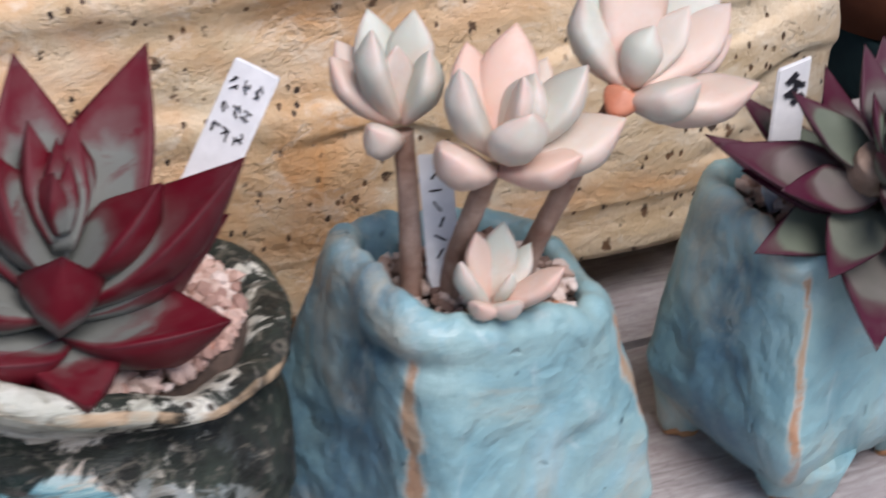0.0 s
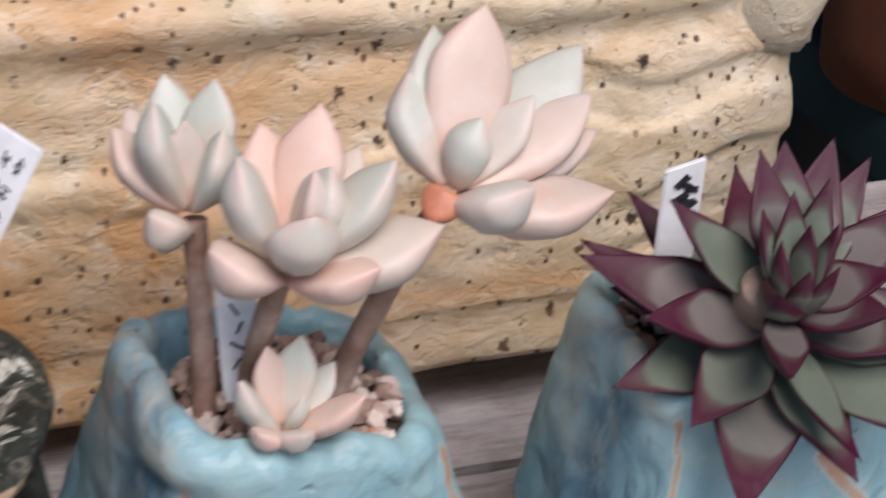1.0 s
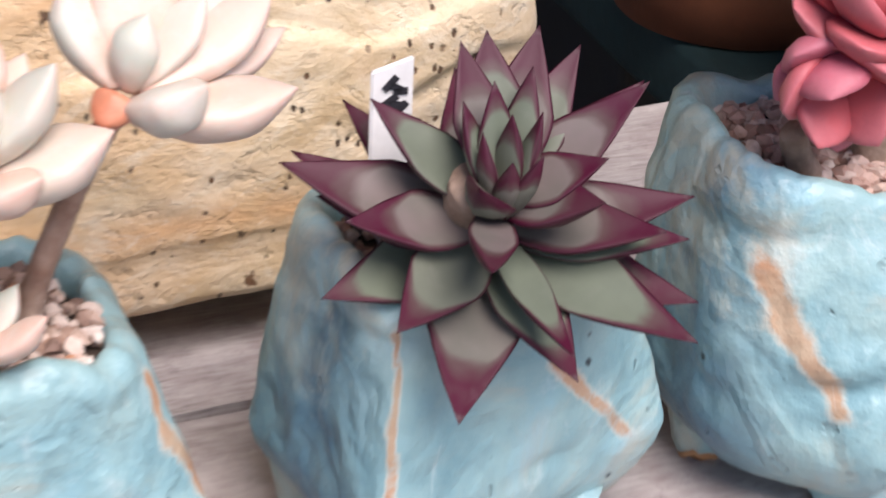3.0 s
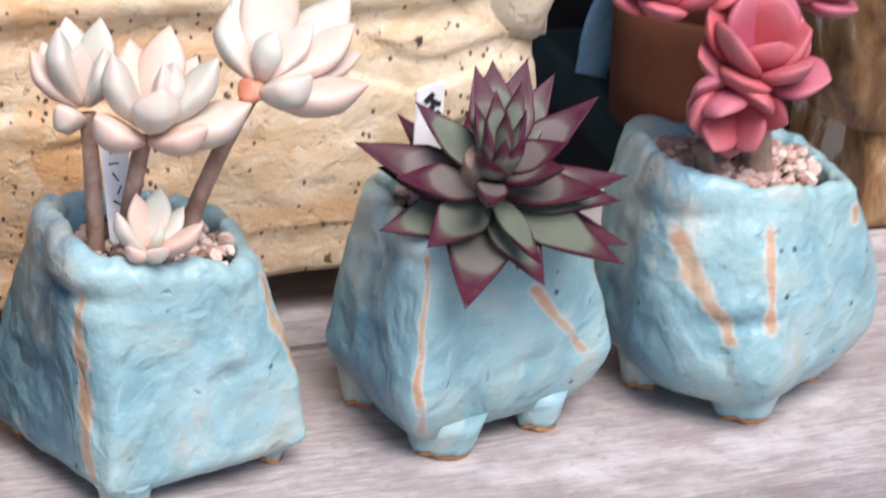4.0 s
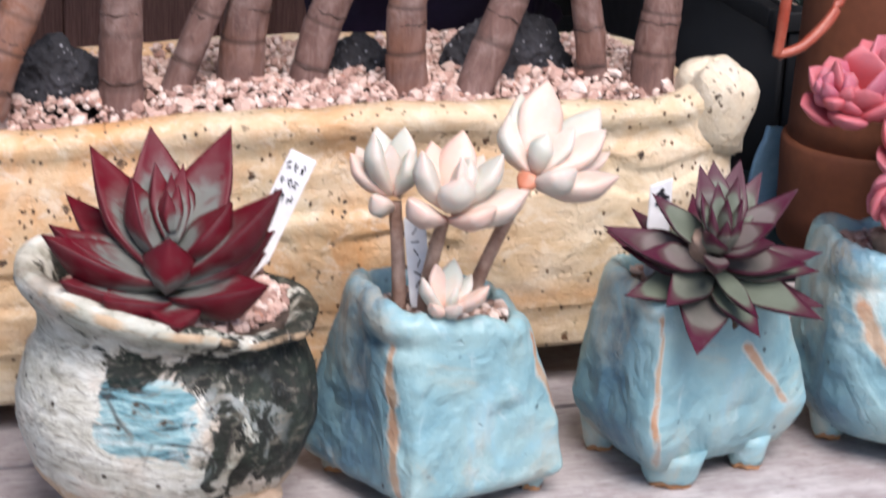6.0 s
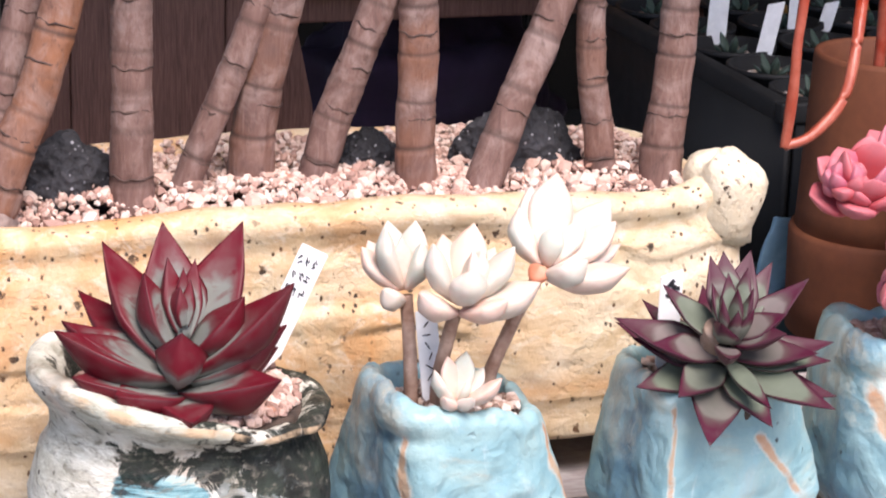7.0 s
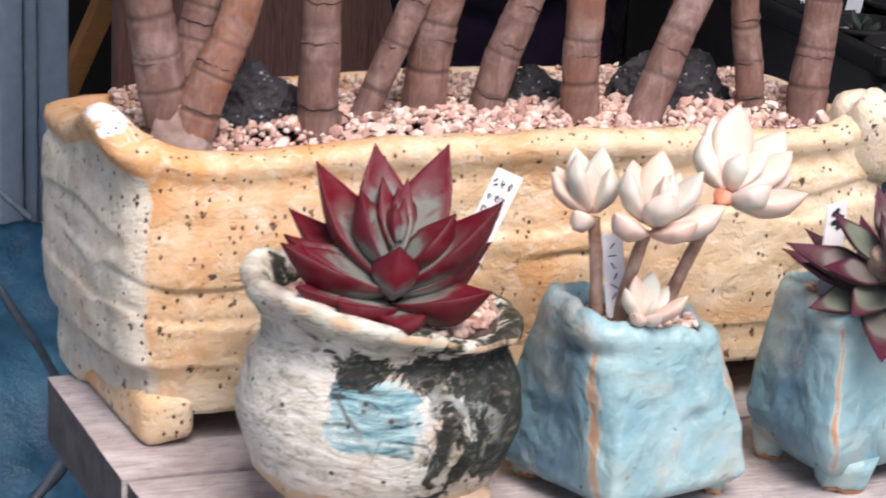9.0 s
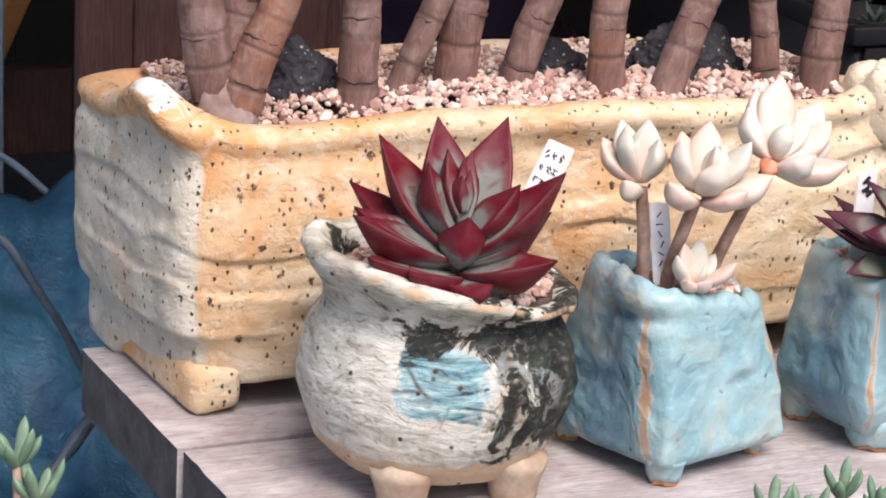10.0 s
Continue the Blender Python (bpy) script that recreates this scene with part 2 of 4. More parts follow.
def blue_glaze():
    n = Nodes("blue_glaze", .42)
    f = n.noise(26, 5, .6, None, .5)
    g = n.noise(60, 5, .6)
    r = n.rand()
    base = n.ramp(f, [(.28, (.13, .285, .34)), (.42, (.215, .385, .42)), (.55, (.29, .45, .455)), (.66, (.37, .52, .52)), (.8, (.58, .67, .66))])
    # deeper blue glaze on the left flanks, with their shade put into the colour
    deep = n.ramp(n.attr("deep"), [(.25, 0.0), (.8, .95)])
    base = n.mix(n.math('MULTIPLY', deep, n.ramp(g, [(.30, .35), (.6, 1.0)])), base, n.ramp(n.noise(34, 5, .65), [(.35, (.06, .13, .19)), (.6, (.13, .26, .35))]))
    tan = n.ramp(n.noise(24, 5, .65, None, .8), [(.52, 0.0), (.66, .7)])
    base = n.mix(tan, base, (.42, .40, .32))
    rw = n.math('ADD', n.attr("ridge"), n.math('MULTIPLY', n.math('SUBTRACT', n.noise(48, 4, .6), .5), 1.0))
    rw = n.math('ADD', rw, n.math('MULTIPLY', n.math('SUBTRACT', n.noise(150, 6, .75), .5), 1.1))
    base = n.mix(n.ramp(rw, [(.22, 0.0), (.5, .75)]), base, (.50, .51, .45))
    base = n.mix(n.ramp(rw, [(.48, 0.0), (.80, .9)]), base, n.ramp(g, [(.35, (.47, .235, .12)), (.65, (.46, .33, .22))]))
    d, c = n.voronoi(150)
    spot = n.math('MULTIPLY', n.ramp(n.math('ADD', d, n.math('MULTIPLY', n.noise(500, 3, .7), .3)), [(.24, 1.0), (.34, 0.0)]), n.ramp(c, [(.74, 0.0), (.78, 1.0)]))
    base = n.mix(spot, base, (.03, .05, .06))
    runs = n.ramp(n.noise(60, 6, .7, (1.2, 1.2, .8), .6), [(.57, 0.0), (.72, .4)])
    base = n.mix(runs, base, (.66, .74, .74))
    bright = n.ramp(n.noise(30, 4, .6, (1, 1, .7), .6), [(.56, 0.0), (.68, .55)])
    base = n.mix(bright, base, (.25, .50, .60))
    crack, _ = n.voronoi(38, 'DISTANCE_TO_EDGE', (1, 1, .7))
    tick = n.math('MULTIPLY', n.ramp(crack, [(.006, 1.0), (.022, 0.0)]), n.ramp(n.noise(120, 3), [(.64, 0.0), (.68, 1.0)]))
    base = n.mix(n.math('MULTIPLY', tick, .25), base, (.09, .12, .12))
    n.bump(n.math('MULTIPLY', tick, -1.0), .5, .0012)
    n.bump(n.noise(55, 5, .55), .6, .004)
    n.bump(n.ramp(n.noise(32, 3, .5, (1, 1, .8), .7), [(.42, 0.0), (.50, 1.0)]), .35, .0022)
    n.bump(n.noise(240, 5, .65), .4, .0009)
    return n.done(base, n.ramp(f, [(.3, .5), (.7, .3)]))


def cream_glaze():
    n = Nodes("cream_and_dark_glaze", .35, 0.0, .16)
    s = n.noise(40, 6, .65, (1, 1, 3.2), 1.2)
    g = n.noise(90, 5, .6)
    base = n.ramp(s, [(.26, (.13, .12, .10)), (.34, (.36, .34, .28)), (.46, (.57, .56, .48)), (.60, (.70, .70, .63)), (.74, (.48, .53, .48))])
    pink = n.ramp(n.noise(28, 4), [(.52, 0.0), (.68, .6)])
    base = n.mix(pink, base, (.56, .42, .33))
    h = n.noise(46, 6, .65, (.7, .7, 4.0), .8)
    patch = n.ramp(h, [(.36, (.012, .03, .04)), (.44, (.11, .26, .30)), (.54, (.27, .45, .47)), (.66, (.56, .66, .64))])
    b = n.math('ADD', n.attr("blue"), n.math('MULTIPLY', n.math('SUBTRACT', n.noise(42, 6, .65, (1, 1, 2.5), .8), .5), 1.7))
    base = n.mix(n.ramp(b, [(.42, 0.0), (.55, .97)]), base, patch)
    dk = n.math('ADD', n.attr("dark"), n.math('MULTIPLY', n.math('SUBTRACT', n.noise(52, 7, .68, (1, 1, .8), 1.0), .5), 2.7))
    base = n.mix(n.ramp(dk, [(.44, 0.0), (.56, .97)]), base, n.ramp(g, [(.4, (.004, .006, .006)), (.7, (.022, .034, .025))]))
    mott = n.math('MULTIPLY', n.ramp(n.noise(58, 6, .7, (1, 1, .9), 1.2), [(.53, 0.0), (.59, .8)]), n.attr("mottle"))
    base = n.mix(mott, base, n.ramp(n.noise(150, 4, .6), [(.35, (.30, .36, .36)), (.65, (.62, .65, .62))]))
    fine = n.ramp(n.noise(110, 7, .75, (1, 1, 2.0), 1.0), [(.53, 0.0), (.64, .75)])
    base = n.mix(fine, base, (.22, .20, .16))
    wash = n.ramp(n.noise(20, 5, .65, None, .8), [(.48, 0.0), (.66, .6)])
    base = n.mix(wash, base, (.40, .43, .37), 'MULTIPLY')
    crack, _ = n.voronoi(60, 'DISTANCE_TO_EDGE')
    where = n.math('ADD', n.attr("blue"), n.attr("dark"))
    base = n.mix(n.math('MULTIPLY', n.math('MULTIPLY', n.ramp(crack, [(.01, 1.0), (.05, 0.0)]), n.ramp(n.noise(36, 3), [(.45, 0.0), (.55, .8)])), where), base, (.05, .045, .04))
    clay = n.math('ADD', n.attr("clay"), n.math('MULTIPLY', n.math('SUBTRACT', g, .5), .8))
    base = n.mix(n.ramp(clay, [(.45, 0.0), (.6, .9)]), base, (.50, .36, .23))
    d, c = n.voronoi(190)
    spot = n.math('MULTIPLY', n.ramp(d, [(.14, 1.0), (.24, 0.0)]), n.ramp(c, [(.72, 0.0), (.76, 1.0)]))
    base = n.mix(spot, base, (.06, .05, .04))
    n.bump(n.noise(50, 6, .66, (1, 1, 2.5), .6), .75, .003)
    n.bump(n.noise(260, 5, .7), .5, .0008)
    return n.done(base, n.ramp(s, [(.3, .62), (.7, .45)]))


def leaf_red(name, green, red, start, tip_from, below, streaks, inner=None):
    n = Nodes(name, .5, 0.0, .3)
    g = n.noise(120, 4, .6)
    e = n.math('POWER', n.attr("edge"), 4.0)
    a = n.attr("along")
    f = n.math('ADD', n.math('MULTIPLY', e, .62), n.math('MULTIPLY', n.ramp(a, [(tip_from, 0.0), (1.0, 1.0)]), .95))
    f = n.math('ADD', f, n.math('MULTIPLY', n.math('SUBTRACT', n.noise(75, 3, .5, None, .5), .5), .35))
    f = n.math('ADD', f, n.math('MULTIPLY', n.math('SUBTRACT', n.rand(), .5), .40))
    f = n.math('ADD', f, n.math('MULTIPLY', n.math('MULTIPLY', n.attr("under"), n.ramp(a, [(.15, 0.0), (.65, 1.0)])), below))
    face = n.mix(n.ramp(n.rand(), [(.3, 0.0), (.7, 1.0)]), green, inner or green)
    face = n.mix(n.ramp(n.noise(55, 4, .6), [(.4, 0.0), (.7, .5)]), face, [c * .62 for c in green])
    mid = [x * .25 + y * .75 for x, y in zip(green, red)]
    col = n.mix(n.ramp(f, [(start, 0.0), (start + .11, 1.0)]), face, n.ramp(f, [(start + .12, mid), (start + .3, red)]))
    col = n.mix(n.ramp(g, [(.4, 0.0), (.8, .16)]), col, [c * .7 + .04 for c in green])
    streak = n.math('MULTIPLY', n.ramp(n.noise(60, 5, .65, None, 1.0), [(.50, 0.0), (.58, streaks)]), n.ramp(a, [(.25, 0.0), (.6, 1.0)]))
    col = n.mix(streak, col, red)
    col = n.mix(n.ramp(n.noise(90, 6, .7, None, .6), [(.60, 0.0), (.76, .10)]), col, (.34, .30, .31))
    rim = n.math('MULTIPLY', n.math('POWER', n.attr("edge"), 14.0), n.ramp(a, [(.2, 0.0), (.5, .8)]))
    col = n.mix(n.math('MAXIMUM', rim, n.ramp(a, [(.92, 0.0), (.99, .8)])), col, [c * .35 for c in red])
    n.bump(n.noise(160, 4), .15, .0006)
    return n.done(col, n.ramp(g, [(.3, .42), (.7, .6)]))


def leaf_pale():
    n = Nodes("pale_pink_leaf", .5)
    n.b.inputs["Subsurface Weight"].default_value = .25
    n.b.inputs["Subsurface Radius"].default_value = (.004, .002, .0015)
    g = n.noise(70, 4, .6)
    a = n.attr("along")
    r = n.rand()
    base = n.ramp(r, [(.05, (.66, .46, .37)), (.3, (.62, .53, .46)), (.5, (.50, .53, .455)), (.7, (.55, .55, .475)), (.95, (.68, .48, .39))])
    f = n.math('ADD', n.math('MULTIPLY', n.math('SUBTRACT', 1.0, a), .6), n.math('MULTIPLY', n.math('SUBTRACT', g, .5), 1.1))
    base = n.mix(n.ramp(f, [(.26, 0.0), (.72, .6)]), base, (.70, .36, .27))
    base = n.mix(n.ramp(n.math('MULTIPLY', n.attr("edge"), a), [(.5, 0.0), (1.0, .6)]), base, (.70, .43, .37))
    base = n.mix(n.ramp(n.noise(110, 6, .7), [(.5, 0.0), (.72, .35)]), base, (.74, .70, .67))
    n.bump(n.noise(150, 3), .1, .0005)
    return n.done(base)


def leaf_pink():
    n = Nodes("pink_leaf", .6)
    n.b.inputs["Subsurface Weight"].default_value = .15
    n.b.inputs["Subsurface Radius"].default_value = (.004, .001, .001)
    g = n.noise(80, 4, .6)
    base = n.ramp(n.rand(), [(.1, (.46, .06, .07)), (.5, (.47, .10, .12)), (.9, (.40, .085, .15))])
    base = n.mix(n.ramp(n.math('ADD', n.attr("along"), n.math('SUBTRACT', g, .5)), [(.5, 0.0), (1.1, .55)]), base, (.56, .22, .25))
    base = n.mix(n.ramp(n.noise(160, 4, .7), [(.45, 0.0), (.7, .35)]), base, (.25, .03, .05))
    n.bump(n.noise(130, 4), .3, .0008)
    return n.done(base)


def bark():
    n = Nodes("ringed_bark", .7)
    s = n.noise(55, 8, .7, (3, 3, .8), .9)
    col = n.ramp(s, [(.24, (.085, .045, .037)), (.5, (.175, .098, .082)), (.76, (.29, .195, .17))])
    rust = n.math('MULTIPLY', n.ramp(n.noise(14, 4), [(.42, 0.0), (.62, .9)]), n.ramp(n.rand(), [(.55, .06), (.85, 1.0)]))
    col = n.mix(rust, col, (.32, .12, .045))
    col = n.mix(n.ramp(n.noise(38, 6, .68, None, .8), [(.50, 0.0), (.68, .65)]), col, (.37, .28, .255))
    col = n.mix(n.ramp(n.noise(240, 4, .7, (1.4, 1.4, .6)), [(.56, 0.0), (.70, .65)]), col, (.08, .042, .032))
    col = n.mix(n.math('MULTIPLY', n.attr("ring"), .85), col, (.05, .025, .018))
    n.bump(s, .7, .0014)
    n.bump(n.noise(200, 5, .7), .5, .0007)
    return n.done(col)


def grit(name, stops, rough=.8):
    n = Nodes(name, rough)
    col = n.ramp(n.island(), stops)
    col = n.mix(n.ramp(n.noise(500, 3), [(.4, 0.0), (.8, .4)]), col, (.30, .20, .16))
    n.bump(n.noise(600, 3), .4, .0005)
    return n.done(col)


M_SHELF, M_CLAY, M_BLUE, M_CREAM = weathered(), speckled_clay(), blue_glaze(), cream_glaze()
M_BARE = plain("bare_fired_clay", (.42, .19, .08), (.52, .28, .14), 60, .8)
M_LEAF_A = leaf_red("red_and_grey_leaf", (.19, .20, .18), (.115, .004, .012), .29, .30, .42, .8)
M_LEAF_C = leaf_red("purple_and_green_leaf", (.13, .155, .115), (.062, .006, .022), .30, .50, .10, .0, (.16, .13, .125))
M_PALE, M_PINK = leaf_pale(), leaf_pink()
M_BARK = bark()
M_BARK_PALE = plain("pale_base_bark", (.20, .13, .11), (.40, .32, .29), 60, .8, .7)
M_SCAR = plain("scar_bark", (.045, .024, .019), (.13, .08, .066), 90, .85, .6)
M_STEM = plain("succulent_stem", (.26, .17, .12), (.44, .32, .25), 120, .75, .5)
M_STEM_PINK = plain("pink_brown_stem", (.24, .13, .09), (.56, .41, .33), 70, .7, .6)
M_BEAD = plain("orange_bead_leaf", (.55, .17, .09), (.66, .34, .22), 70, .5, .1)
M_STEM_RED = plain("orange_red_stem", (.30, .032, .012), (.42, .12, .075), 60, .35, .3)
M_GRIT = grit("pale_pink_grit", [(.0, (.26, .15, .12)), (.2, (.44, .27, .22)), (.45, (.60, .42, .35)), (.7, (.68, .52, .44)), (.9, (.76, .66, .60)), (1.0, (.38, .17, .11))])
M_GRIT_DARK = grit("mixed_grit", [(.0, (.16, .10, .08)), (.35, (.40, .26, .20)), (.65, (.62, .48, .40)), (.9, (.76, .68, .62)), (1.0, (.5, .22, .10))])
M_SOIL = plain("dark_soil", (.045, .03, .022), (.12, .08, .06), 150, .95, .8)


def lava():
    n = Nodes("black_lava", .85)
    col = n.ramp(n.noise(90, 5), [(.3, (.010, .010, .013)), (.7, (.05, .05, .058))])
    d, c = n.voronoi(420)
    col = n.mix(n.math('MULTIPLY', n.ramp(d, [(.18, 1.0), (.34, 0.0)]), n.ramp(c, [(.7, 0.0), (.75, .9)])), col, (.42, .42, .45))
    n.bump(n.noise(110, 6, .7), 1.0, .004)
    d2, _ = n.voronoi(260)
    n.bump(d2, .9, .002)
    return n.done(col)


M_TAN = plain("unglazed_cream_clay", (.33, .22, .14), (.50, .40, .30), 45, .75, .6)
M_END = plain("dark_plank_end", (.055, .05, .054), (.13, .12, .125), 60, .9, .7)
M_LOAM = plain("pinkish_gritty_soil", (.20, .12, .095), (.36, .24, .19), 300, .95, .9)
M_LAVA = lava()
M_TERRA = plain("terracotta", (.15, .042, .017), (.21, .068, .028), 25, .75, .25)
M_LABEL = plain("white_plastic", (.86, .87, .88), (.9, .9, .9), 30, .45, .05)
M_INK = plain("black_ink", (.015, .015, .02), (.03, .03, .04), 100, .6, .05)
M_BROWN_WOOD = wood("dark_brown_wood", (.085, .032, .022), (.27, .125, .088), (60, 60, 3))
M_ORANGE_WOOD = wood("orange_stained_wood", (.42, .15, .035), (.66, .30, .09), (3, 60, 60))
M_BLACK = plain("black_plastic", (.005, .005, .006), (.011, .012, .014), 50, .7, .1)
M_TARP = plain("blue_plastic_sheet", (.012, .062, .12), (.038, .15, .24), 26, .38, .7, 0.0, .003)
M_HEM = plain("grey_blue_hem", (.03, .05, .075), (.09, .13, .17), 40, .5, .5)
M_TEAL = plain("dark_teal_cloth", (.005, .022, .024), (.011, .038, .040), 30, .8, .4)
M_STEEL = plain("blue_grey_painted_steel", (.55, .68, .78), (.64, .74, .82), 12, .35, .1)
M_PURPLE = plain("dark_purple_cloth", (.016, .007, .022), (.034, .014, .042), 20, .85, .4)
M_WICKER = plain("wicker", (.28, .13, .03), (.45, .24, .07), 90, .6, .5)
M_GREEN = plain("blue_green_leaf", (.10, .20, .12), (.20, .30, .20), 60, .5, .15)
M_GREEN_DARK = plain("dark_green_leaf", (.03, .06, .045), (.07, .10, .08), 60, .5, .15)
# near-black, so that the added shed stays dark behind the benches
M_DARKWALL = wood("dark_backdrop_board", (.008, .005, .003), (.022, .012, .008), (60, 60, 3))
M_EARTH = plain("bare_ground", (.06, .05, .04), (.12, .10, .085), 6, .95, .6)


def brown_glaze():
    n = Nodes("brown_streaked_glaze", .3)
    s = n.noise(30, 6, .65, (1.6, 1.6, .7), .7)
    col = n.ramp(s, [(.32, (.07, .03, .012)), (.45, (.22, .115, .045)), (.54, (.33, .22, .115)), (.6, (.62, .55, .45))])
    n.bump(n.noise(60, 5), .4, .002)
    return n.done(col)


M_BROWNGLAZE = brown_glaze()

# ---- setting ----
shelf = thing("shelf", (2, .7, 0), "weathered grey wooden plank shelf with a dark gap between its boards", "shelf", kind="structure")
for y0, y1, dz, lean in ((-.39, .790, 0.0, -.07), (.832, 2.02, -.005, -.085)):
    bm = bmesh.new()
    nx, ny = 90, 14
    rows = []
    for j in range(ny + 1):
        row = []
        for i in range(nx + 1):
            y = y0 + (y1 - y0) * j / ny
            x0 = -.56 + lean * y
            x = x0 + (9.0 - x0) * i / nx
            skew = .038 * min(x, 4.0) if (j == ny) == (y0 < 0) else .038 * min(x, 4.0) * (j / ny if y0 < 0 else 1 - j / ny)
            wear = .010 * abs(nz(x * 3, 2, y0)) if j in (0, ny) or i == 0 else 0.0
            row.append(bm.verts.new((x + .008 * nz(y * 9, 4) * (i == 0), y + skew + .006 * nz(x * 2, y * 5), dz - wear + .006 * nz(x * 1.2, y * 6, 3))))
        rows.append(row)
    grid_faces(bm, rows, False)
    r = bmesh.ops.extrude_face_region(bm, geom=bm.faces[:])
    for v in r["geom"]:
        if isinstance(v, bmesh.types.BMVert):
            v.co.z -= .30
    bmesh.ops.recalc_face_normals(bm, faces=bm.faces)
    bm.normal_update()
    # only the left end faces take the darker material
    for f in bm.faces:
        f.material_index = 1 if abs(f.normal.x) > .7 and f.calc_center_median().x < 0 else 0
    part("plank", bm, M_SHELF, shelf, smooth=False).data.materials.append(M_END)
part("bearer", box_bm((-.4, -.3, -.68), (-.1, 1.9, -.31), .02), M_SHELF, shelf)
part("bearer", box_bm((6.5, -.3, -.68), (6.8, 1.9, -.31), .02), M_SHELF, shelf)
for x in (-.37, 6.53):
    for y in (-.2, 1.6):
        part("leg", box_bm((x, y, -7.0), (x + .25, y + .25, -.685), .02), M_SHELF, shelf)

bm = bmesh.new()
bmesh.ops.create_grid(bm, x_segments=40, y_segments=40, size=3000)
for v in bm.verts:
    v.co.z = -7.0
ground = part("ground", bm, M_EARTH)
tagged(ground, "bare trodden earth under the benches", "ground", kind="structure")

# Added shed: unseen roof and side walls keep sun and sky off the background.
shed = thing("shed", (5, 30, -7), "added dark shed whose unseen roof shades the space behind the benches", "shed", kind="structure")
for k in range(22):
    x = -14 + k * 2
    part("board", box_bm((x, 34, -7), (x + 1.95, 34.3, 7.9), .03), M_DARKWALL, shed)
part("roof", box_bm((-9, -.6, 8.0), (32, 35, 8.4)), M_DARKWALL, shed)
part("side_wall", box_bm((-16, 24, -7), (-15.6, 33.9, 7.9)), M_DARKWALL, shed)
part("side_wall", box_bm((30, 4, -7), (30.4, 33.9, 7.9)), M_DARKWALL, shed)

# ---- trough with the ringed stems ----
trough = thing("trough", (1.2, 1.7, 0), "long speckled yellow clay trough with a wavy rim on stub feet", "planter")


def trough_body():
    bm = bmesh.new()
    pale = bm.verts.layers.float.new("pale")
    chalk = bm.verts.layers.float.new("chalk")
    fold = bm.verts.layers.float.new("fold")
    n = 640
    cx, cy, hx, hy = 1.165, 1.74, 1.775, .64
    # (height share or depth, inset)
    prof = [(.155, .16, 0), (.165, .07, 0), (.19, .05, 0), (.26, .045, 0), (.335, .04, 0), (.36, .0, 0)] + [(.36 + .70 * k / 60, -.004 - .02 * math.sin(k / 60 * 3.14), 0) for k in range(1, 60)]
    prof += [(1.08, .006, .3), (1.12, .012, .6), (1.16, -.004, .8), (1.20, -.02, 1), (1.235, -.012, 1), (1.255, .02, 1), (1.262, .06, 1), (1.255, .10, 1), (1.235, .13, 1), (1.19, .15, .8), (1.05, .16, .3), (.8, .18, 0)]
    rows = []
    for z, inset, rimw in prof:
        row = []
        for i in range(n):
            a = 2 * math.pi * (i + .5) / n
            c, s = math.cos(a), math.sin(a)
            p = 13.0
            k = 1 / max((abs(c) ** p + abs(s) ** p) ** (1 / p), 1e-6)
            x, y = c * k, s * k
            X = cx + x * (hx - inset)
            Y = cy + y * (hy - (inset if rimw or z < .16 or y > -.9 else min(inset, .012)))
            # the left end leans outwards a little, the middle of the front swells
            if x < 0:
                X += -x ** 5 * (.10 * max(0.0, -y) ** 2 * min(1.0, max(0.0, (1.30 - z) / .25)) - .11 * max(0.0, y + .6) * .6)
            Y -= .035 * math.cos(x * 1.6) * max(0.0, -y) if inset < .1 else 0
            ear_l = math.exp(-(((X + .58) / .26) ** 2 + ((Y - 1.42) / .34) ** 2))
            ear_r = math.exp(-(((X - 2.86) / .16) ** 2 + ((Y - 1.26) / .22) ** 2))
            wave = .055 * math.cos((X - 1.2) * 1.15) - .025 + .02 * nz(X * 2.1, Y * 2.1, 3)
            Z = z + .045 * (X - 1.1) / 1.7 * max(0.0, min(1.0, (.5 - z) / .3)) + rimw * (wave + .19 * ear_l + .17 * ear_r)
            Z -= .12 * max(0.0, min(1.0, y * 3)) * max(0.0, min(1.0, (.4 - z) / .15))
            out = .05 * rimw * (ear_l + ear_r)
            X += out * x
            Y += out * y * .5
            d = .010 * nz(X * .9, Y * .9, z * 3) + .008 * nz(X * 2.4 + 9, Y * 2.4, z * 5) + .006 * nz(X * 7, Y * 7, z * 9) + .004 * nz(X * 15, Y * 15, z * 16)
            # tool ledges: thin uneven creases that run along the side
            lev = nz(X * .7 + 3, Y * .7, z * 5.5 + .4 * nz(X * 3, Y * 3, z * 3))
            d -= .019 * math.exp(-(lev / .09) ** 2) * max(0.0, min(1.0, .6 + 1.6 * nz(X * 1.7, Y * 1.7, z * 3 + 8)))
            d += .009 * max(-1.0, min(1.0, lev / .12))
            if x < -.9:
                d *= .7
            nx_, ny_ = (x, 0) if abs(x) > abs(y) else (0, y)
            X += nx_ * d
            Y += ny_ * d
            v = bm.verts.new((X, Y, Z + (.008 * nz(X * 6, Y * 6, 1) if rimw else .01 * nz(X * 2, Y * 2, 7))))
            v[pale] = (max(0.0, min(1.0, .45 + (-x - abs(y)) * 16 + .25 * nz(X * 5, Y * 5, z * 5))) if x < 0 and z < 1.15 else 0.0) * (.85 + .5 * nz(X * 3, Y * 3, z * 3)) + .25 * ear_r * rimw * 3
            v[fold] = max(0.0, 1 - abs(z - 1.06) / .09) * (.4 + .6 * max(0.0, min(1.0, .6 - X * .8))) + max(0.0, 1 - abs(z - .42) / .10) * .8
            v[chalk] = .80 * ear_l * (1 if z > 1.2 else 0)
            row.append(v)
        rows.append(row)
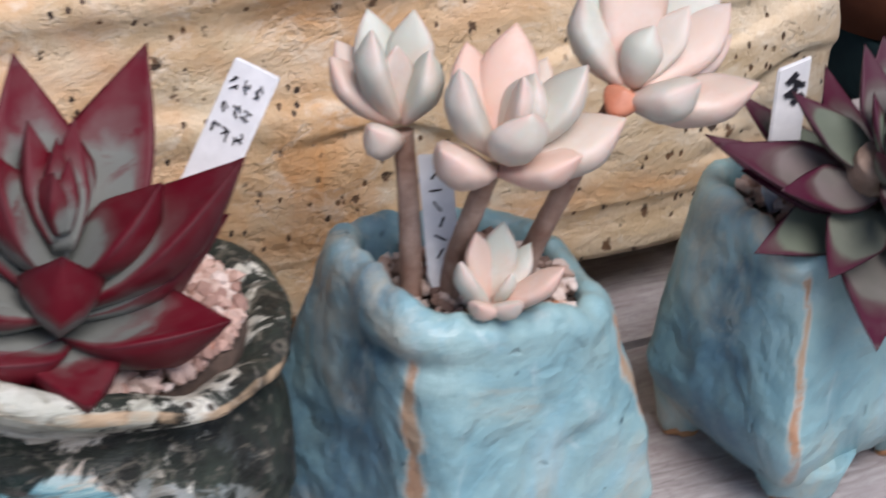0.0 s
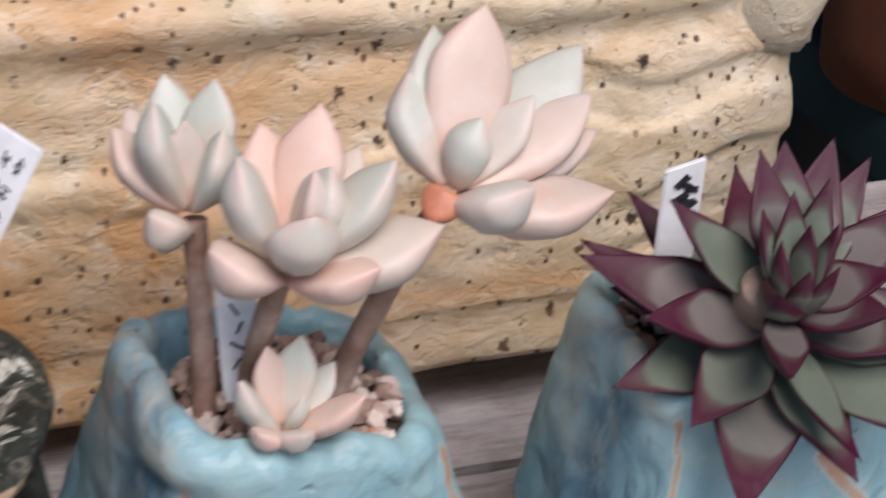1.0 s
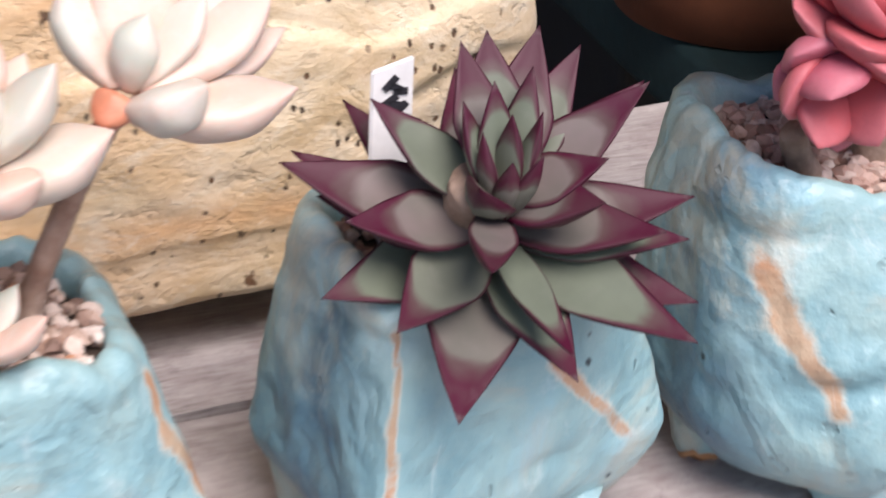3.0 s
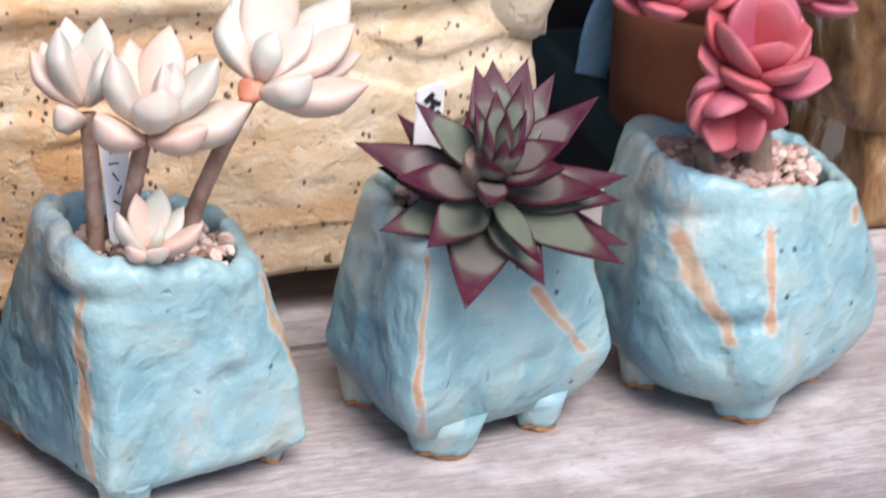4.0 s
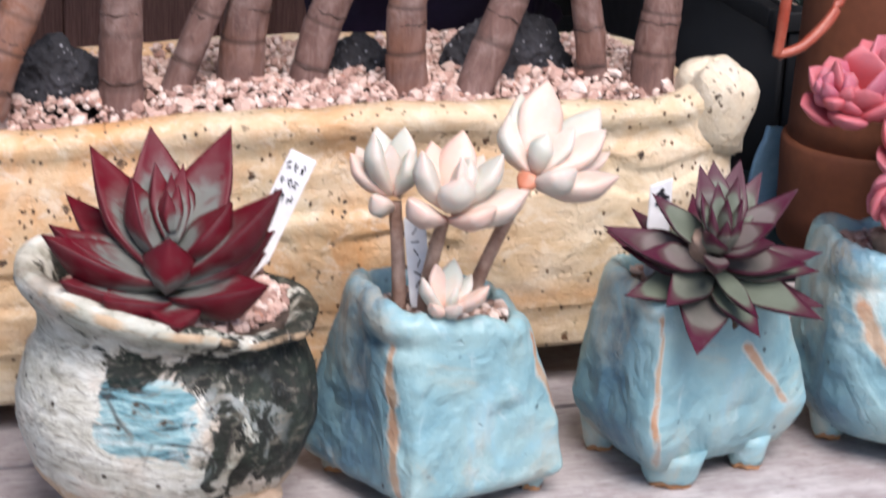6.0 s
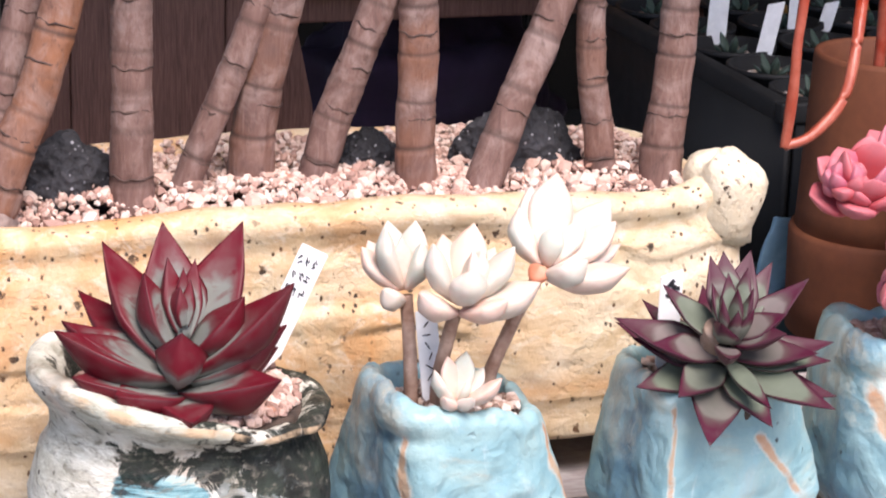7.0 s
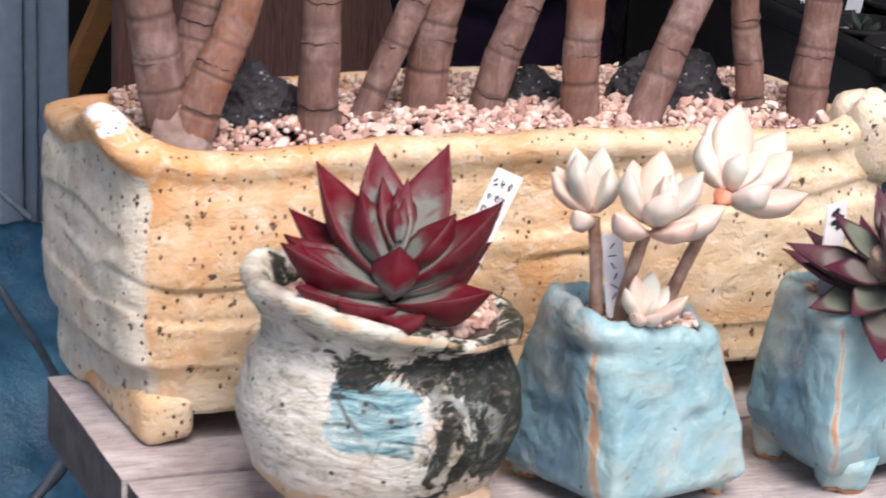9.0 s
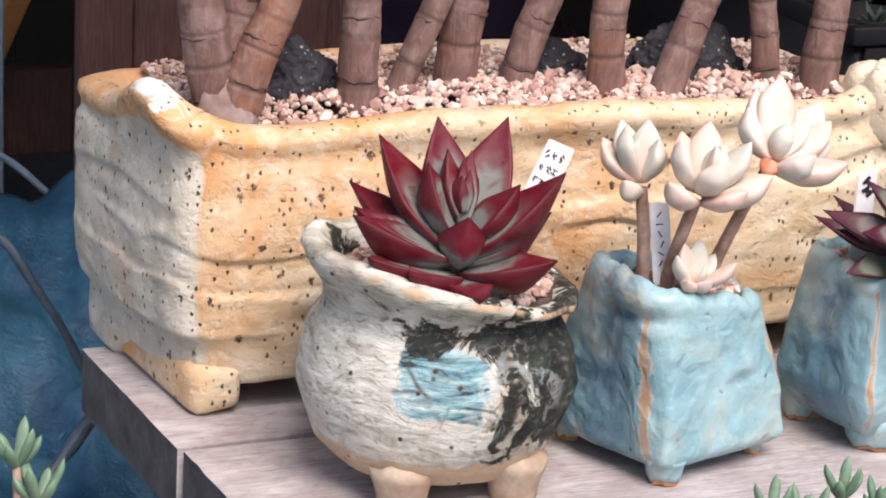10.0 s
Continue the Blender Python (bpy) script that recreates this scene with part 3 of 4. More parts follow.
    grid_faces(bm, rows, True, True, False)
    bmesh.ops.recalc_face_normals(bm, faces=bm.faces)
    return bm


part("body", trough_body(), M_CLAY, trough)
for x0 in (-.50, 2.6):
    bm = box_bm((x0, 1.10, .0), (x0 + .23, 2.22, .21), .07, .03, seg=3)
    for v in bm.verts:
        v.co.x -= .14 * (v.co.y - 1.12) if x0 < 0 else 0.0
    part("foot", bm, M_CLAY, trough)
bm = lathe_bm(2.86, 1.25, [(.05, .98), (.13, 1.0), (.15, 1.06), (.158, 1.12), (.162, 1.18), (.164, 1.24), (.158, 1.29), (.14, 1.33), (.10, 1.36), (.05, 1.375), (.015, 1.38)], 44, .16, 1.15)
pl = bm.verts.layers.float.new("pale")
for v in bm.verts:
    v[pl] = .42
    v.co += Vector((nz(*(v.co * 6)), nz(*(v.co * 6 + Vector((4, 0, 0)))), nz(*(v.co * 6 + Vector((0, 4, 0)))))) * .03
part("lug", bm, M_CLAY, trough, "rounded pale clay lump on the rim's corner")
part("soil", box_bm((-.40, 1.22, .9), (2.8, 2.26, 1.17), .02), M_LOAM, trough)

rng = random.Random(5)
spots = []
for k in range(7600):
    x, y = rng.uniform(-.40, 2.76), 1.20 + 1.08 * rng.random() ** 1.4
    sz = rng.choice((.02, .025, .028, .032, .036, .045)) * rng.uniform(.8, 1.2)
    heap = .075 * min(1.0, max(0.0, (y - 1.24) / .22)) + .03 * nz(x * 2.3, y * 2.3, 5)
    spots.append((x, y, 1.155 + .04 * math.sin((x + .3) * 1.0) + heap + .02 * nz(x * 5, y * 5) + rng.uniform(-.012, .018), sz))
for k in range(150):
    x, y = rng.uniform(-.3, 2.7), rng.uniform(1.26, 1.75)
    spots.append((x, y, 1.215 + .06 * min(1.0, (y - 1.24) / .22), rng.uniform(.055, .085)))
gravel("gravel", spots, M_GRIT, None, "pale pink and cream grit filling the trough", "stuff", "gravel")

# ringed stems: base, top, radii, lean
def scars(pts, rad, gap, parent):
    """Raised pale rings where leaves once sat."""
    for a, b, ra, rb in zip(pts, pts[1:], rad, rad[1:]):
        a, b = Vector(a), Vector(b)
        d = b - a
        for k in range(int(d.length / gap)):
            f = (k + .5 + .25 * nz(a.x * 9, k, a.z * 5)) * gap / d.length
            c, r = a + d * f, (ra + (rb - ra) * f) * 1.0
            q = d.normalized()
            e = q.orthogonal().normalized()
            g = q.cross(e)
            bm = bmesh.new()
            rows = []
            for i in range(22):
                w = 2 * math.pi * i / 22
                out = e * math.cos(w) + g * math.sin(w)
                rr = r * (1.0 + .03 * nz(w, k, a.x))
                sag = q * .016 * nz(math.cos(w) * 2, math.sin(w) * 2, k + a.x)
                rows.append([bm.verts.new(c + sag + out * (rr * .995 + .0035 * math.cos(v)) + q * .0065 * (.5 + .9 * abs(nz(math.cos(w) * 2.5, math.sin(w) * 2.5, k * 3 + a.x))) * math.sin(v)) for v in (0, 1.26, 2.51, 3.77, 5.03)])
            grid_faces(bm, rows + [rows[0]])
            bmesh.ops.recalc_face_normals(bm, faces=bm.faces)
            part("leaf_scar", bm, M_SCAR, parent)


STEMS = [
    ([(.335, 1.46, 1.1), (.335, 1.46, 1.55), (.345, 1.47, 2.0), (.36, 1.49, 2.5)], [.092, .085, .083, .08]),
    ([(.52, 1.62, 1.1), (.68, 1.6, 1.5), (.85, 1.6, 1.9), (1.04, 1.62, 2.4)], [.06, .062, .062, .06]),
    ([(.87, 1.66, 1.1), (.885, 1.64, 1.5), (.97, 1.62, 1.9), (1.12, 1.6, 2.5)], [.10, .095, .085, .08]),
    ([(1.10, 1.60, 1.1), (1.2, 1.58, 1.5), (1.33, 1.56, 1.85), (1.55, 1.55, 2.4)], [.082, .078, .074, .07]),
    ([(1.58, 1.5, 1.1), (1.545, 1.5, 1.45), (1.55, 1.5, 1.8), (1.53, 1.5, 2.4)], [.092, .085, .083, .08]),
    ([(1.78, 1.42, 1.1), (1.92, 1.46, 1.45), (2.08, 1.5, 1.8), (2.3, 1.55, 2.3)], [.085, .08, .076, .074]),
    ([(2.41, 1.52, 1.05), (2.385, 1.52, 1.4), (2.335, 1.52, 1.75), (2.31, 1.5, 2.3)], [.072, .068, .062, .06]),
    ([(2.64, 1.44, 1.05), (2.665, 1.46, 1.4), (2.71, 1.48, 1.75), (2.74, 1.5, 2.4)], [.10, .09, .082, .08]),
]
for k, (pts, rad) in enumerate(STEMS):
    t = thing("succulent_stem", pts[0], "brown leafless succulent stem with ringed leaf scars in gravel", "stem", "stems in the trough")
    trunk = part("trunk", tube_bm(pts, rad, 18, .17 + .03 * (k % 3), k, .10), M_BARK, t)
    scars(pts, rad, .17 + .03 * (k % 3), trunk)
fork = thing("forked_stem", (-.30, 1.42, 1.1), "thick brown succulent stem forking into three near its pale base", "stem", "stems in the trough")
trunk = part("trunk", tube_bm([(-.28, 1.42, 1.05), (-.285, 1.42, 1.25), (-.29, 1.43, 1.45)], [.165, .15, .05], 24, 0, 3, .3), M_BARK_PALE, fork, "pale grey swollen base")
for pts, rad in (([(-.30, 1.44, 1.22), (-.35, 1.44, 1.5), (-.405, 1.44, 1.8), (-.52, 1.44, 2.4)], [.09, .105, .096, .088]),
                 ([(-.26, 1.48, 1.4), (-.19, 1.53, 1.65), (-.10, 1.56, 1.95), (.04, 1.6, 2.4)], [.085, .08, .075, .07]),
                 ([(-.27, 1.41, 1.14), (-.225, 1.375, 1.30), (-.16, 1.37, 1.5), (-.04, 1.39, 1.77), (.12, 1.42, 2.3)], [.06, .097, .09, .082, .078])):
    limb = part("branch", tube_bm(pts, rad, 18, .16, 8, .1), M_BARK, fork)
    scars(pts, rad, .16, limb)


def rock(x, y, z, rx, ry, rz, seed):
    bm = bmesh.new()
    bmesh.ops.create_icosphere(bm, subdivisions=5, radius=1)
    for v in bm.verts:
        q = v.co.copy()
        d = 1 + .22 * nz(*(q * 1.6 + Vector((seed, 0, 0)))) + .14 * nz(*(q * 5 + Vector((0, seed, 0)))) + .06 * nz(*(q * 12))
        v.co = Vector((x + q.x * rx * d, y + q.y * ry * d, z + q.z * rz * d))
    ob = part("lava_rock", bm, M_LAVA, None, base=(x, y, z - rz))
    return tagged(ob, "rough black lava rock half sunk in the gravel", "rock", "lava rocks")


rock(.10, 1.64, 1.30, .20, .13, .18, 1)
rock(1.43, 1.78, 1.24, .15, .11, .16, 4)
rock(2.08, 1.72, 1.25, .27, .13, .25, 7)


# ---- pots ----
def polygon_radius(corners, cx, cy, a):
    """Distance from the centre to a polygon's edge in direction a."""
    dx, dy = math.cos(a), math.sin(a)
    best = 9.0
    for (x0, y0), (x1, y1) in zip(corners, corners[1:] + corners[:1]):
        ex, ey = x1 - x0, y1 - y0
        det = dx * ey - dy * ex
        if abs(det) > 1e-9:
            t = ((x0 - cx) * ey - (y0 - cy) * ex) / det
            u = ((x0 - cx) * dy - (y0 - cy) * dx) / det
            if t > 0 and -1e-6 <= u <= 1 + 1e-6:
                best = min(best, t)
    return best


def softened(corners, cx, cy, n, window):
    raw = [polygon_radius(corners, cx, cy, 2 * math.pi * i / n) for i in range(n)]
    w = max(1, int(n * window / 360))
    out = raw
    for _ in range(2):
        out = [sum(out[(i + k) % n] for k in range(-w, w + 1)) / (2 * w + 1) for i in range(n)]
    return out


def blue_pot(foot_plan, rim_plan, H, wide, belly, tilt, round_foot, round_rim, lip, stripes, deep_shade_at, feet, folds, label, seed):
    """A hand-pinched slab pot: a four-cornered foot plan drawn in to a smaller, softer mouth with a thick uneven rim."""
    plan = foot_plan + rim_plan
    cx, cy = sum(p[0] for p in plan) / len(plan), sum(p[1] for p in plan) / len(plan)
    pot = thing("pot", (cx, cy, 0), label, "pot", "blue glazed pots")
    n = 220
    low, top = softened(foot_plan, cx, cy, n, round_foot), softened(rim_plan, cx, cy, n, round_rim)
    bm = bmesh.new()
    ridge = bm.verts.layers.float.new("ridge")
    deep = bm.verts.layers.float.new("deep")
    sole = .055 if wide < .2 else .105
    outer = [(sole, .35), (sole + .004, .66), (sole + .02, .80), (sole * .55 + wide * .45, .91), (wide * .75 + sole * .25, .97), (wide, 1.0)]
    levels = [(h, k, 0.0) for h, k in outer]
    steps = 30
    for k in range(1, steps + 1):
        levels.append((wide + (.93 - wide) * k / steps, 1.0, k / steps))
    # over the lip and down inside
    levels += [(.965, 1.0 - .10 * lip, 1.0), (.99, 1.0 - .32 * lip, 1.0), (1.0, 1.0 - .60 * lip, 1.0), (.992, 1.0 - .85 * lip, 1.0), (.965, 1.0 - lip, 1.0), (.90, 1.0 - 1.1 * lip, 1.0), (.75, 1.0 - 1.15 * lip, 1.0), (.6, 1.0 - 1.15 * lip, 1.0)]
    rows = []
    for k, (h, scale, t) in enumerate(levels):
        skin = k < len(outer) + steps
        row = []
        for i in range(n):
            a = 2 * math.pi * i / n
            ca, sa = math.cos(a), math.sin(a)
            f = t ** 1.12
            rr = (low[i] * (1 - f) + top[i] * f) * scale * (1 + belly * math.sin(math.pi * min(1.0, t)))
            z = h * H
            dent = -abs(nz(ca * 2.0 + seed * 3, sa * 2.0, z * 4.0))
            rr *= 1 + (.030 * nz(ca * 1.7 + seed * 5, sa * 1.7, z * 2.5) + .040 * dent + .014 * nz(ca * 5 + seed, sa * 5, z * 10) + .010 * nz(ca * 11 + seed, sa * 11, z * 22)) * (1.0 if skin else .8)
            pinch = max(0.0, (h - .8) / .2)
            for az, spread, fh0, depth in folds:
                dd = (math.degrees(a) - az + 180) % 360 - 180
                rr *= 1 - depth * math.exp(-(dd / spread) ** 2) * math.exp(-((h - fh0 - .0012 * dd) / .028) ** 2)
                rr *= 1 + depth * .6 * math.exp(-(dd / spread) ** 2) * math.exp(-((h - fh0 - .08 - .0012 * dd) / .045) ** 2)
            rr *= 1 + .035 * pinch * nz(ca * 2.6 + seed, sa * 2.6, 7)
            x, y = cx + rr * ca, cy + rr * sa
            zz = z + (tilt[0] * (x - cx) + tilt[1] * (y - cy)) * h ** 3 + .035 * pinch * nz(ca * 2.2 + seed, sa * 2.2, 4) + .014 * pinch * nz(ca * 7 + seed, sa * 7, 9)
            v = bm.verts.new((x, y, zz))
            d = math.degrees(a)
            best = 0.0
            for az, lean, width, h0, h1 in stripes:
                dd = (d - az - lean * (h - .5) - 4 * nz(h * 5, seed + az) + 180) % 360 - 180
                m = min(1.0, max(0.0, (h - h0) / .06)) * min(1.0, max(0.0, (h1 - h) / .06))
                best = max(best, m * math.exp(-(dd / (width * (.55 + 1.3 * abs(nz(h * 8 + 3, az * .3, seed))))) ** 2))
            v[ridge] = best if skin else .0
            # share of deep blue and painted shade, strongest at the pot's left side
            v[deep] = max(math.exp(-(((d - q + 180) % 360 - 180) / w) ** 2) for q, w in deep_shade_at)
            row.append(v)
        rows.append(row)
    grid_faces(bm, rows, True, True, False)
    bmesh.ops.recalc_face_normals(bm, faces=bm.faces)
    part("body", bm, M_BLUE, pot)
    for fx, fy, fr, fh in feet:
        fb = lathe_bm(fx, fy, [(fr * .80, .022), (fr * .94, .03), (fr * .98, .05), (fr * 1.0, .06), (fr * 1.12, .10), (fr * 1.28, fh + .02)], 22, .07)
        foot = part("foot", fb, M_BLUE, pot)
        part("base_ring", lathe_bm(fx, fy, [(fr * .7, .0), (fr * .8, .004), (fr * .86, .024)], 20, .1), M_BARE, foot, "bare orange clay under the foot")
    return pot


def fill(c, r, z, seed, material, label, count=170, parent=None, sizes=(.025, .055)):
    rg = random.Random(seed)
    sp = []
    for k in range(count):
        a, q = rg.uniform(0, 6.283), r * math.sqrt(rg.random())
        sp.append((c[0] + q * math.cos(a), c[1] + q * math.sin(a), z + rg.uniform(-.015, .02) + .03 * (1 - q / r), rg.uniform(*sizes)))
    soil = lathe_bm(c[0], c[1], [(.02, z - .12), (r * 1.04, z - .1), (r * 1.04, z - .02), (.02, z)], 32)
    ob = part("soil", soil, M_SOIL, None, base=(c[0], c[1], z - .1))
    tagged(ob, "dark damp potting soil inside the pot", "soil", kind="stuff")
    gravel("gravel", sp, material, None, label, "stuff", "gravel")


def label_stick(top_a, top_b, foot, marks, label, taper=.5, seed=0):
    """A flat plant label: its top edge from top_a to top_b, its foot in the soil; marks are bars of writing (share along, across, length, width, slant)."""
    a, b, f = Vector(top_a), Vector(top_b), Vector(foot)
    w = b - a
    d = f - (a + b) / 2
    nrm = w.cross(d).normalized() * .006
    if nrm.y > 0:
        nrm = -nrm
    t = thing("plant_label", foot, label, "label", "plant labels")
    bm = bmesh.new()
    rows = []
    for q in (nrm, -nrm):
        ring = [a, b, b + d * .8, f + w * (.5 - taper * .4) * .3, f - w * (.5 - taper * .4) * .3, a + d * .8]
        rows.append([bm.verts.new(v + q) for v in ring])
    grid_faces(bm, rows, True, True, True)
    bmesh.ops.recalc_face_normals(bm, faces=bm.faces)
    bmesh.ops.bevel(bm, geom=bm.edges[:], offset=.004, segments=2, affect='EDGES')
    blade = part("blade", bm, M_LABEL, t, smooth=False)
    u, e = w.normalized(), d.normalized()
    for s, c, ln, th, sl in marks:
        m = a + w * c + d * s + nrm * 1.35
        dirn = (u * math.cos(sl) + e * math.sin(sl)) * ln
        cr = dirn.cross(nrm).normalized() * th
        bm = bmesh.new()
        lo = [bm.verts.new(m + v) for v in (-dirn / 2 - cr, dirn / 2 - cr, dirn / 2 + cr, -dirn / 2 + cr)]
        hi = [bm.verts.new(m + v + nrm * .3) for v in (-dirn / 2 - cr, dirn / 2 - cr, dirn / 2 + cr, -dirn / 2 + cr)]
        grid_faces(bm, [lo, hi], True, True, True)
        bmesh.ops.recalc_face_normals(bm, faces=bm.faces)
        part("ink_bar", bm, M_INK, blade, smooth=False)
    return t


# blue pot with the pale plant
blue_pot([(1.12, -.145), (1.80, .05), (1.66, .84), (.83, .54)], [(1.04, -.07), (1.67, .03), (1.62, .58), (1.0, .54)], .80, .16, .0, (-.19, 0), 3, 16, .24,
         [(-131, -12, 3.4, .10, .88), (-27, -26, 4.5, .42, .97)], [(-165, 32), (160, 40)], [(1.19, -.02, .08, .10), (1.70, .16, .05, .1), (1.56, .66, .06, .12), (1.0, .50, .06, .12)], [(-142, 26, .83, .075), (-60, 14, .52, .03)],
         "hand-pinched blue glazed pot with orange edges and a thick rim", 1)
fill((1.33, .26), .25, .72, 3, M_GRIT_DARK, "mixed brown and pink grit in the blue pot", 420)
# blue pot with the dark rosette
blue_pot([(2.07, -.12), (2.87, .12), (2.70, .84), (1.95, .46)], [(2.08, -.05), (2.72, .04), (2.66, .58), (2.06, .54)], .80, .34, .015, (-.05, 0), 4, 14, .22,
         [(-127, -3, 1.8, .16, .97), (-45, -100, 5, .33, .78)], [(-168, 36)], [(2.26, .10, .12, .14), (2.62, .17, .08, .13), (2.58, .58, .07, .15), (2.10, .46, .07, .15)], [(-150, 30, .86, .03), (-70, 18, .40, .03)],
         "hand-pinched blue glazed pot with one bare orange edge", 2)
fill((2.38, .27), .27, .74, 4, M_GRIT, "pale grit in the blue pot under the rosette", 360)
# blue pot with the pink plant
blue_pot([(3.25, -.20), (3.87, .14), (3.72, .88), (2.92, .52), (2.95, .08)], [(2.97, .06), (3.32, -.02), (3.74, .10), (3.70, .66), (3.0, .64)], .85, .30, .06, (-.17, 0), 9, 14, .20,
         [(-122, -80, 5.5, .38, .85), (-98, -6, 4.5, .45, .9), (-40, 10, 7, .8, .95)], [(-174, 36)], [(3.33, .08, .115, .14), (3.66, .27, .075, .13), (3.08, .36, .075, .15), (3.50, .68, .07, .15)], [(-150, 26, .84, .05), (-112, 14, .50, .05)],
         "rounder blue glazed pot with diagonal orange wear and stub feet", 3)
fill((3.34, .36), .28, .79, 5, M_GRIT, "pale pink grit in the blue pot under pink stems", 460, sizes=(.03, .055))

# cream and dark pot
cream = thing("pot", (.30, .33, 0), "round cream pot with a blue patch and dark green glaze", "pot")
bm = bmesh.new()
lay = {k: bm.verts.layers.float.new(k) for k in ("blue", "dark", "clay", "mottle")}
prof = [(.12, .085), (.32, .09), (.42, .12), (.485, .20), (.53, .30), (.56, .40), (.565, .48), (.55, .57), (.52, .65), (.485, .71), (.465, .75), (.47, .79), (.50, .82), (.535, .845), (.555, .87), (.55, .895), (.525, .91), (.49, .905), (.45, .88), (.43, .83), (.43, .7)]
rows = []
n = 110
for k, (r, z) in enumerate(prof):
    row = []
    for i in range(n):
        a = 2 * math.pi * i / n
        ca, sa = math.cos(a), math.sin(a)
        rimf = max(0.0, min(1.0, (z - .74) / .14)) if k > 8 else 0.0
        rr = r * (1 + .035 * nz(ca * 1.6, sa * 1.6, z * 3) + .022 * nz(ca * 3, sa * 3, z * 12) + .012 * nz(ca * 8, sa * 8, z * 20) + rimf * .05 * nz(ca * 2.2, sa * 2.2, 8))
        x, y = .30 + rr * ca, .33 + rr * sa
        zz = z + rimf * (-.11 * ca - .01 * sa + .035 * nz(ca * 2.4, sa * 2.4, 3))
        v = bm.verts.new((x, y, zz))
        d = math.degrees(a)
        az = (d + 90 + 180) % 360 - 180
        box = 1.0 / (1 + math.exp(-(19 - abs(az + 20)) / 2.5)) * 1 / (1 + math.exp(-(.14 - abs(z - .585)) / .03))
        v[lay["blue"]] = box
        v[lay["mottle"]] = 1.0 / (1 + math.exp(-(20 - abs(az - 12)) / 4)) / (1 + math.exp(-(.13 - abs(z - .53)) / .03))
        side = 1 / (1 + math.exp(-(az - 2) / 9)) * 1 / (1 + math.exp(-(150 - az) / 10)) * 1 / (1 + math.exp(-(z - .26) / .04))
        band = 1 / (1 + math.exp(-(az + 42) / 6)) * math.exp(-((z - .745) / .055) ** 2) * (1 if az < 120 else 0)
        v[lay["dark"]] = max(side * (.98 if z < .8 else .66), band * 1.0) if k < 18 else .5
        v[lay["clay"]] = max(1 / (1 + math.exp((z - .235) / .03)) * .9, (.55 if .86 < z and k < 16 else 0) * (1 if -70 < az < 60 else .3))
        row.append(v)
    rows.append(row)
grid_faces(bm, rows, True, True, False)
bmesh.ops.recalc_face_normals(bm, faces=bm.faces)
part("body", bm, M_CREAM, cream)
for fx, fy in ((.52, .0), (.05, .02), (.56, .58), (.06, .60)):
    fb = lathe_bm(fx, fy, [(.08, 0), (.098, .012), (.102, .05), (.115, .10), (.135, .15), (.14, .19), (.06, .23)], 24, .08)
    part("foot", fb, M_TAN, cream, "bare tan clay stub foot")
fill((.31, .33), .42, .84, 6, M_GRIT, "pale pink grit round the red rosette", 1400, sizes=(.03, .058))


# ---- plants ----
def rosette(name, label, base, axis, leaves, material, thick, category="succulent", group="", slim=1.0, **kw):
    t = thing(name, base, label, category, group)
    b, ax = Vector(base), Vector(axis)
    up = (ax - b)
    for k, leaf in enumerate(leaves):
        tip, w = Vector(leaf[:3]), leaf[3] * slim
        rise = leaf[4] if len(leaf) > 4 else .2
        root = b + up * rise
        root = root + (tip - root).normalized() * .03
        part("leaf", leaf_bm(root, tip, w, thick * (.7 + w), root + up.normalized() * 3.0 + (root - tip) * .2, seed=k, **kw), material, t)
    return t


A_BASE, A_AXIS = (.25, .10, .90), (.26, .03, 1.34)
A_LEAVES = [
    (.22, -.25, .95, .21, .05), (-.02, -.11, 1.02, .23, .05), (.55, -.19, 1.06, .24, .08), (-.15, .0, 1.06, .23, .08), (.62, .14, 1.06, .22, .08), (.35, .62, 1.08, .24, .08),
    (-.20, .04, 1.22, .24, .2), (-.16, .14, 1.22, .22, .20), (.22, -.08, 1.22, .19, .16), (.63, -.04, 1.36, .25, .22), (.63, .06, 1.17, .22, .16), (-.04, .52, 1.20, .24, .2), (.55, .55, 1.22, .24, .2),
    (.03, .40, 1.42, .24, .26), (.23, .30, 1.51, .25, .32), (.52, .28, 1.50, .25, .32), (.46, .0, 1.31, .19, .36), (.13, .13, 1.38, .17, .36),
    (.265, .10, 1.40, .08, .5), (.32, .16, 1.41, .10, .5), (.22, .16, 1.42, .10, .55), (.285, .08, 1.36, .06, .6), (.245, .06, 1.34, .06, .6),
]
ros_a = rosette("rosette_succulent", "deep red and grey-green pointed rosette succulent in grit", A_BASE, A_AXIS, A_LEAVES, M_LEAF_A, .11, bend=.10, peak=.46, foot=.5, power=1.2, keel=.9, cup=.34)
part("stem", tube_bm([(.27, .18, .80), (.27, .17, .95), (.28, .16, 1.12)], [.07, .075, .05], 14), M_STEM, ros_a)

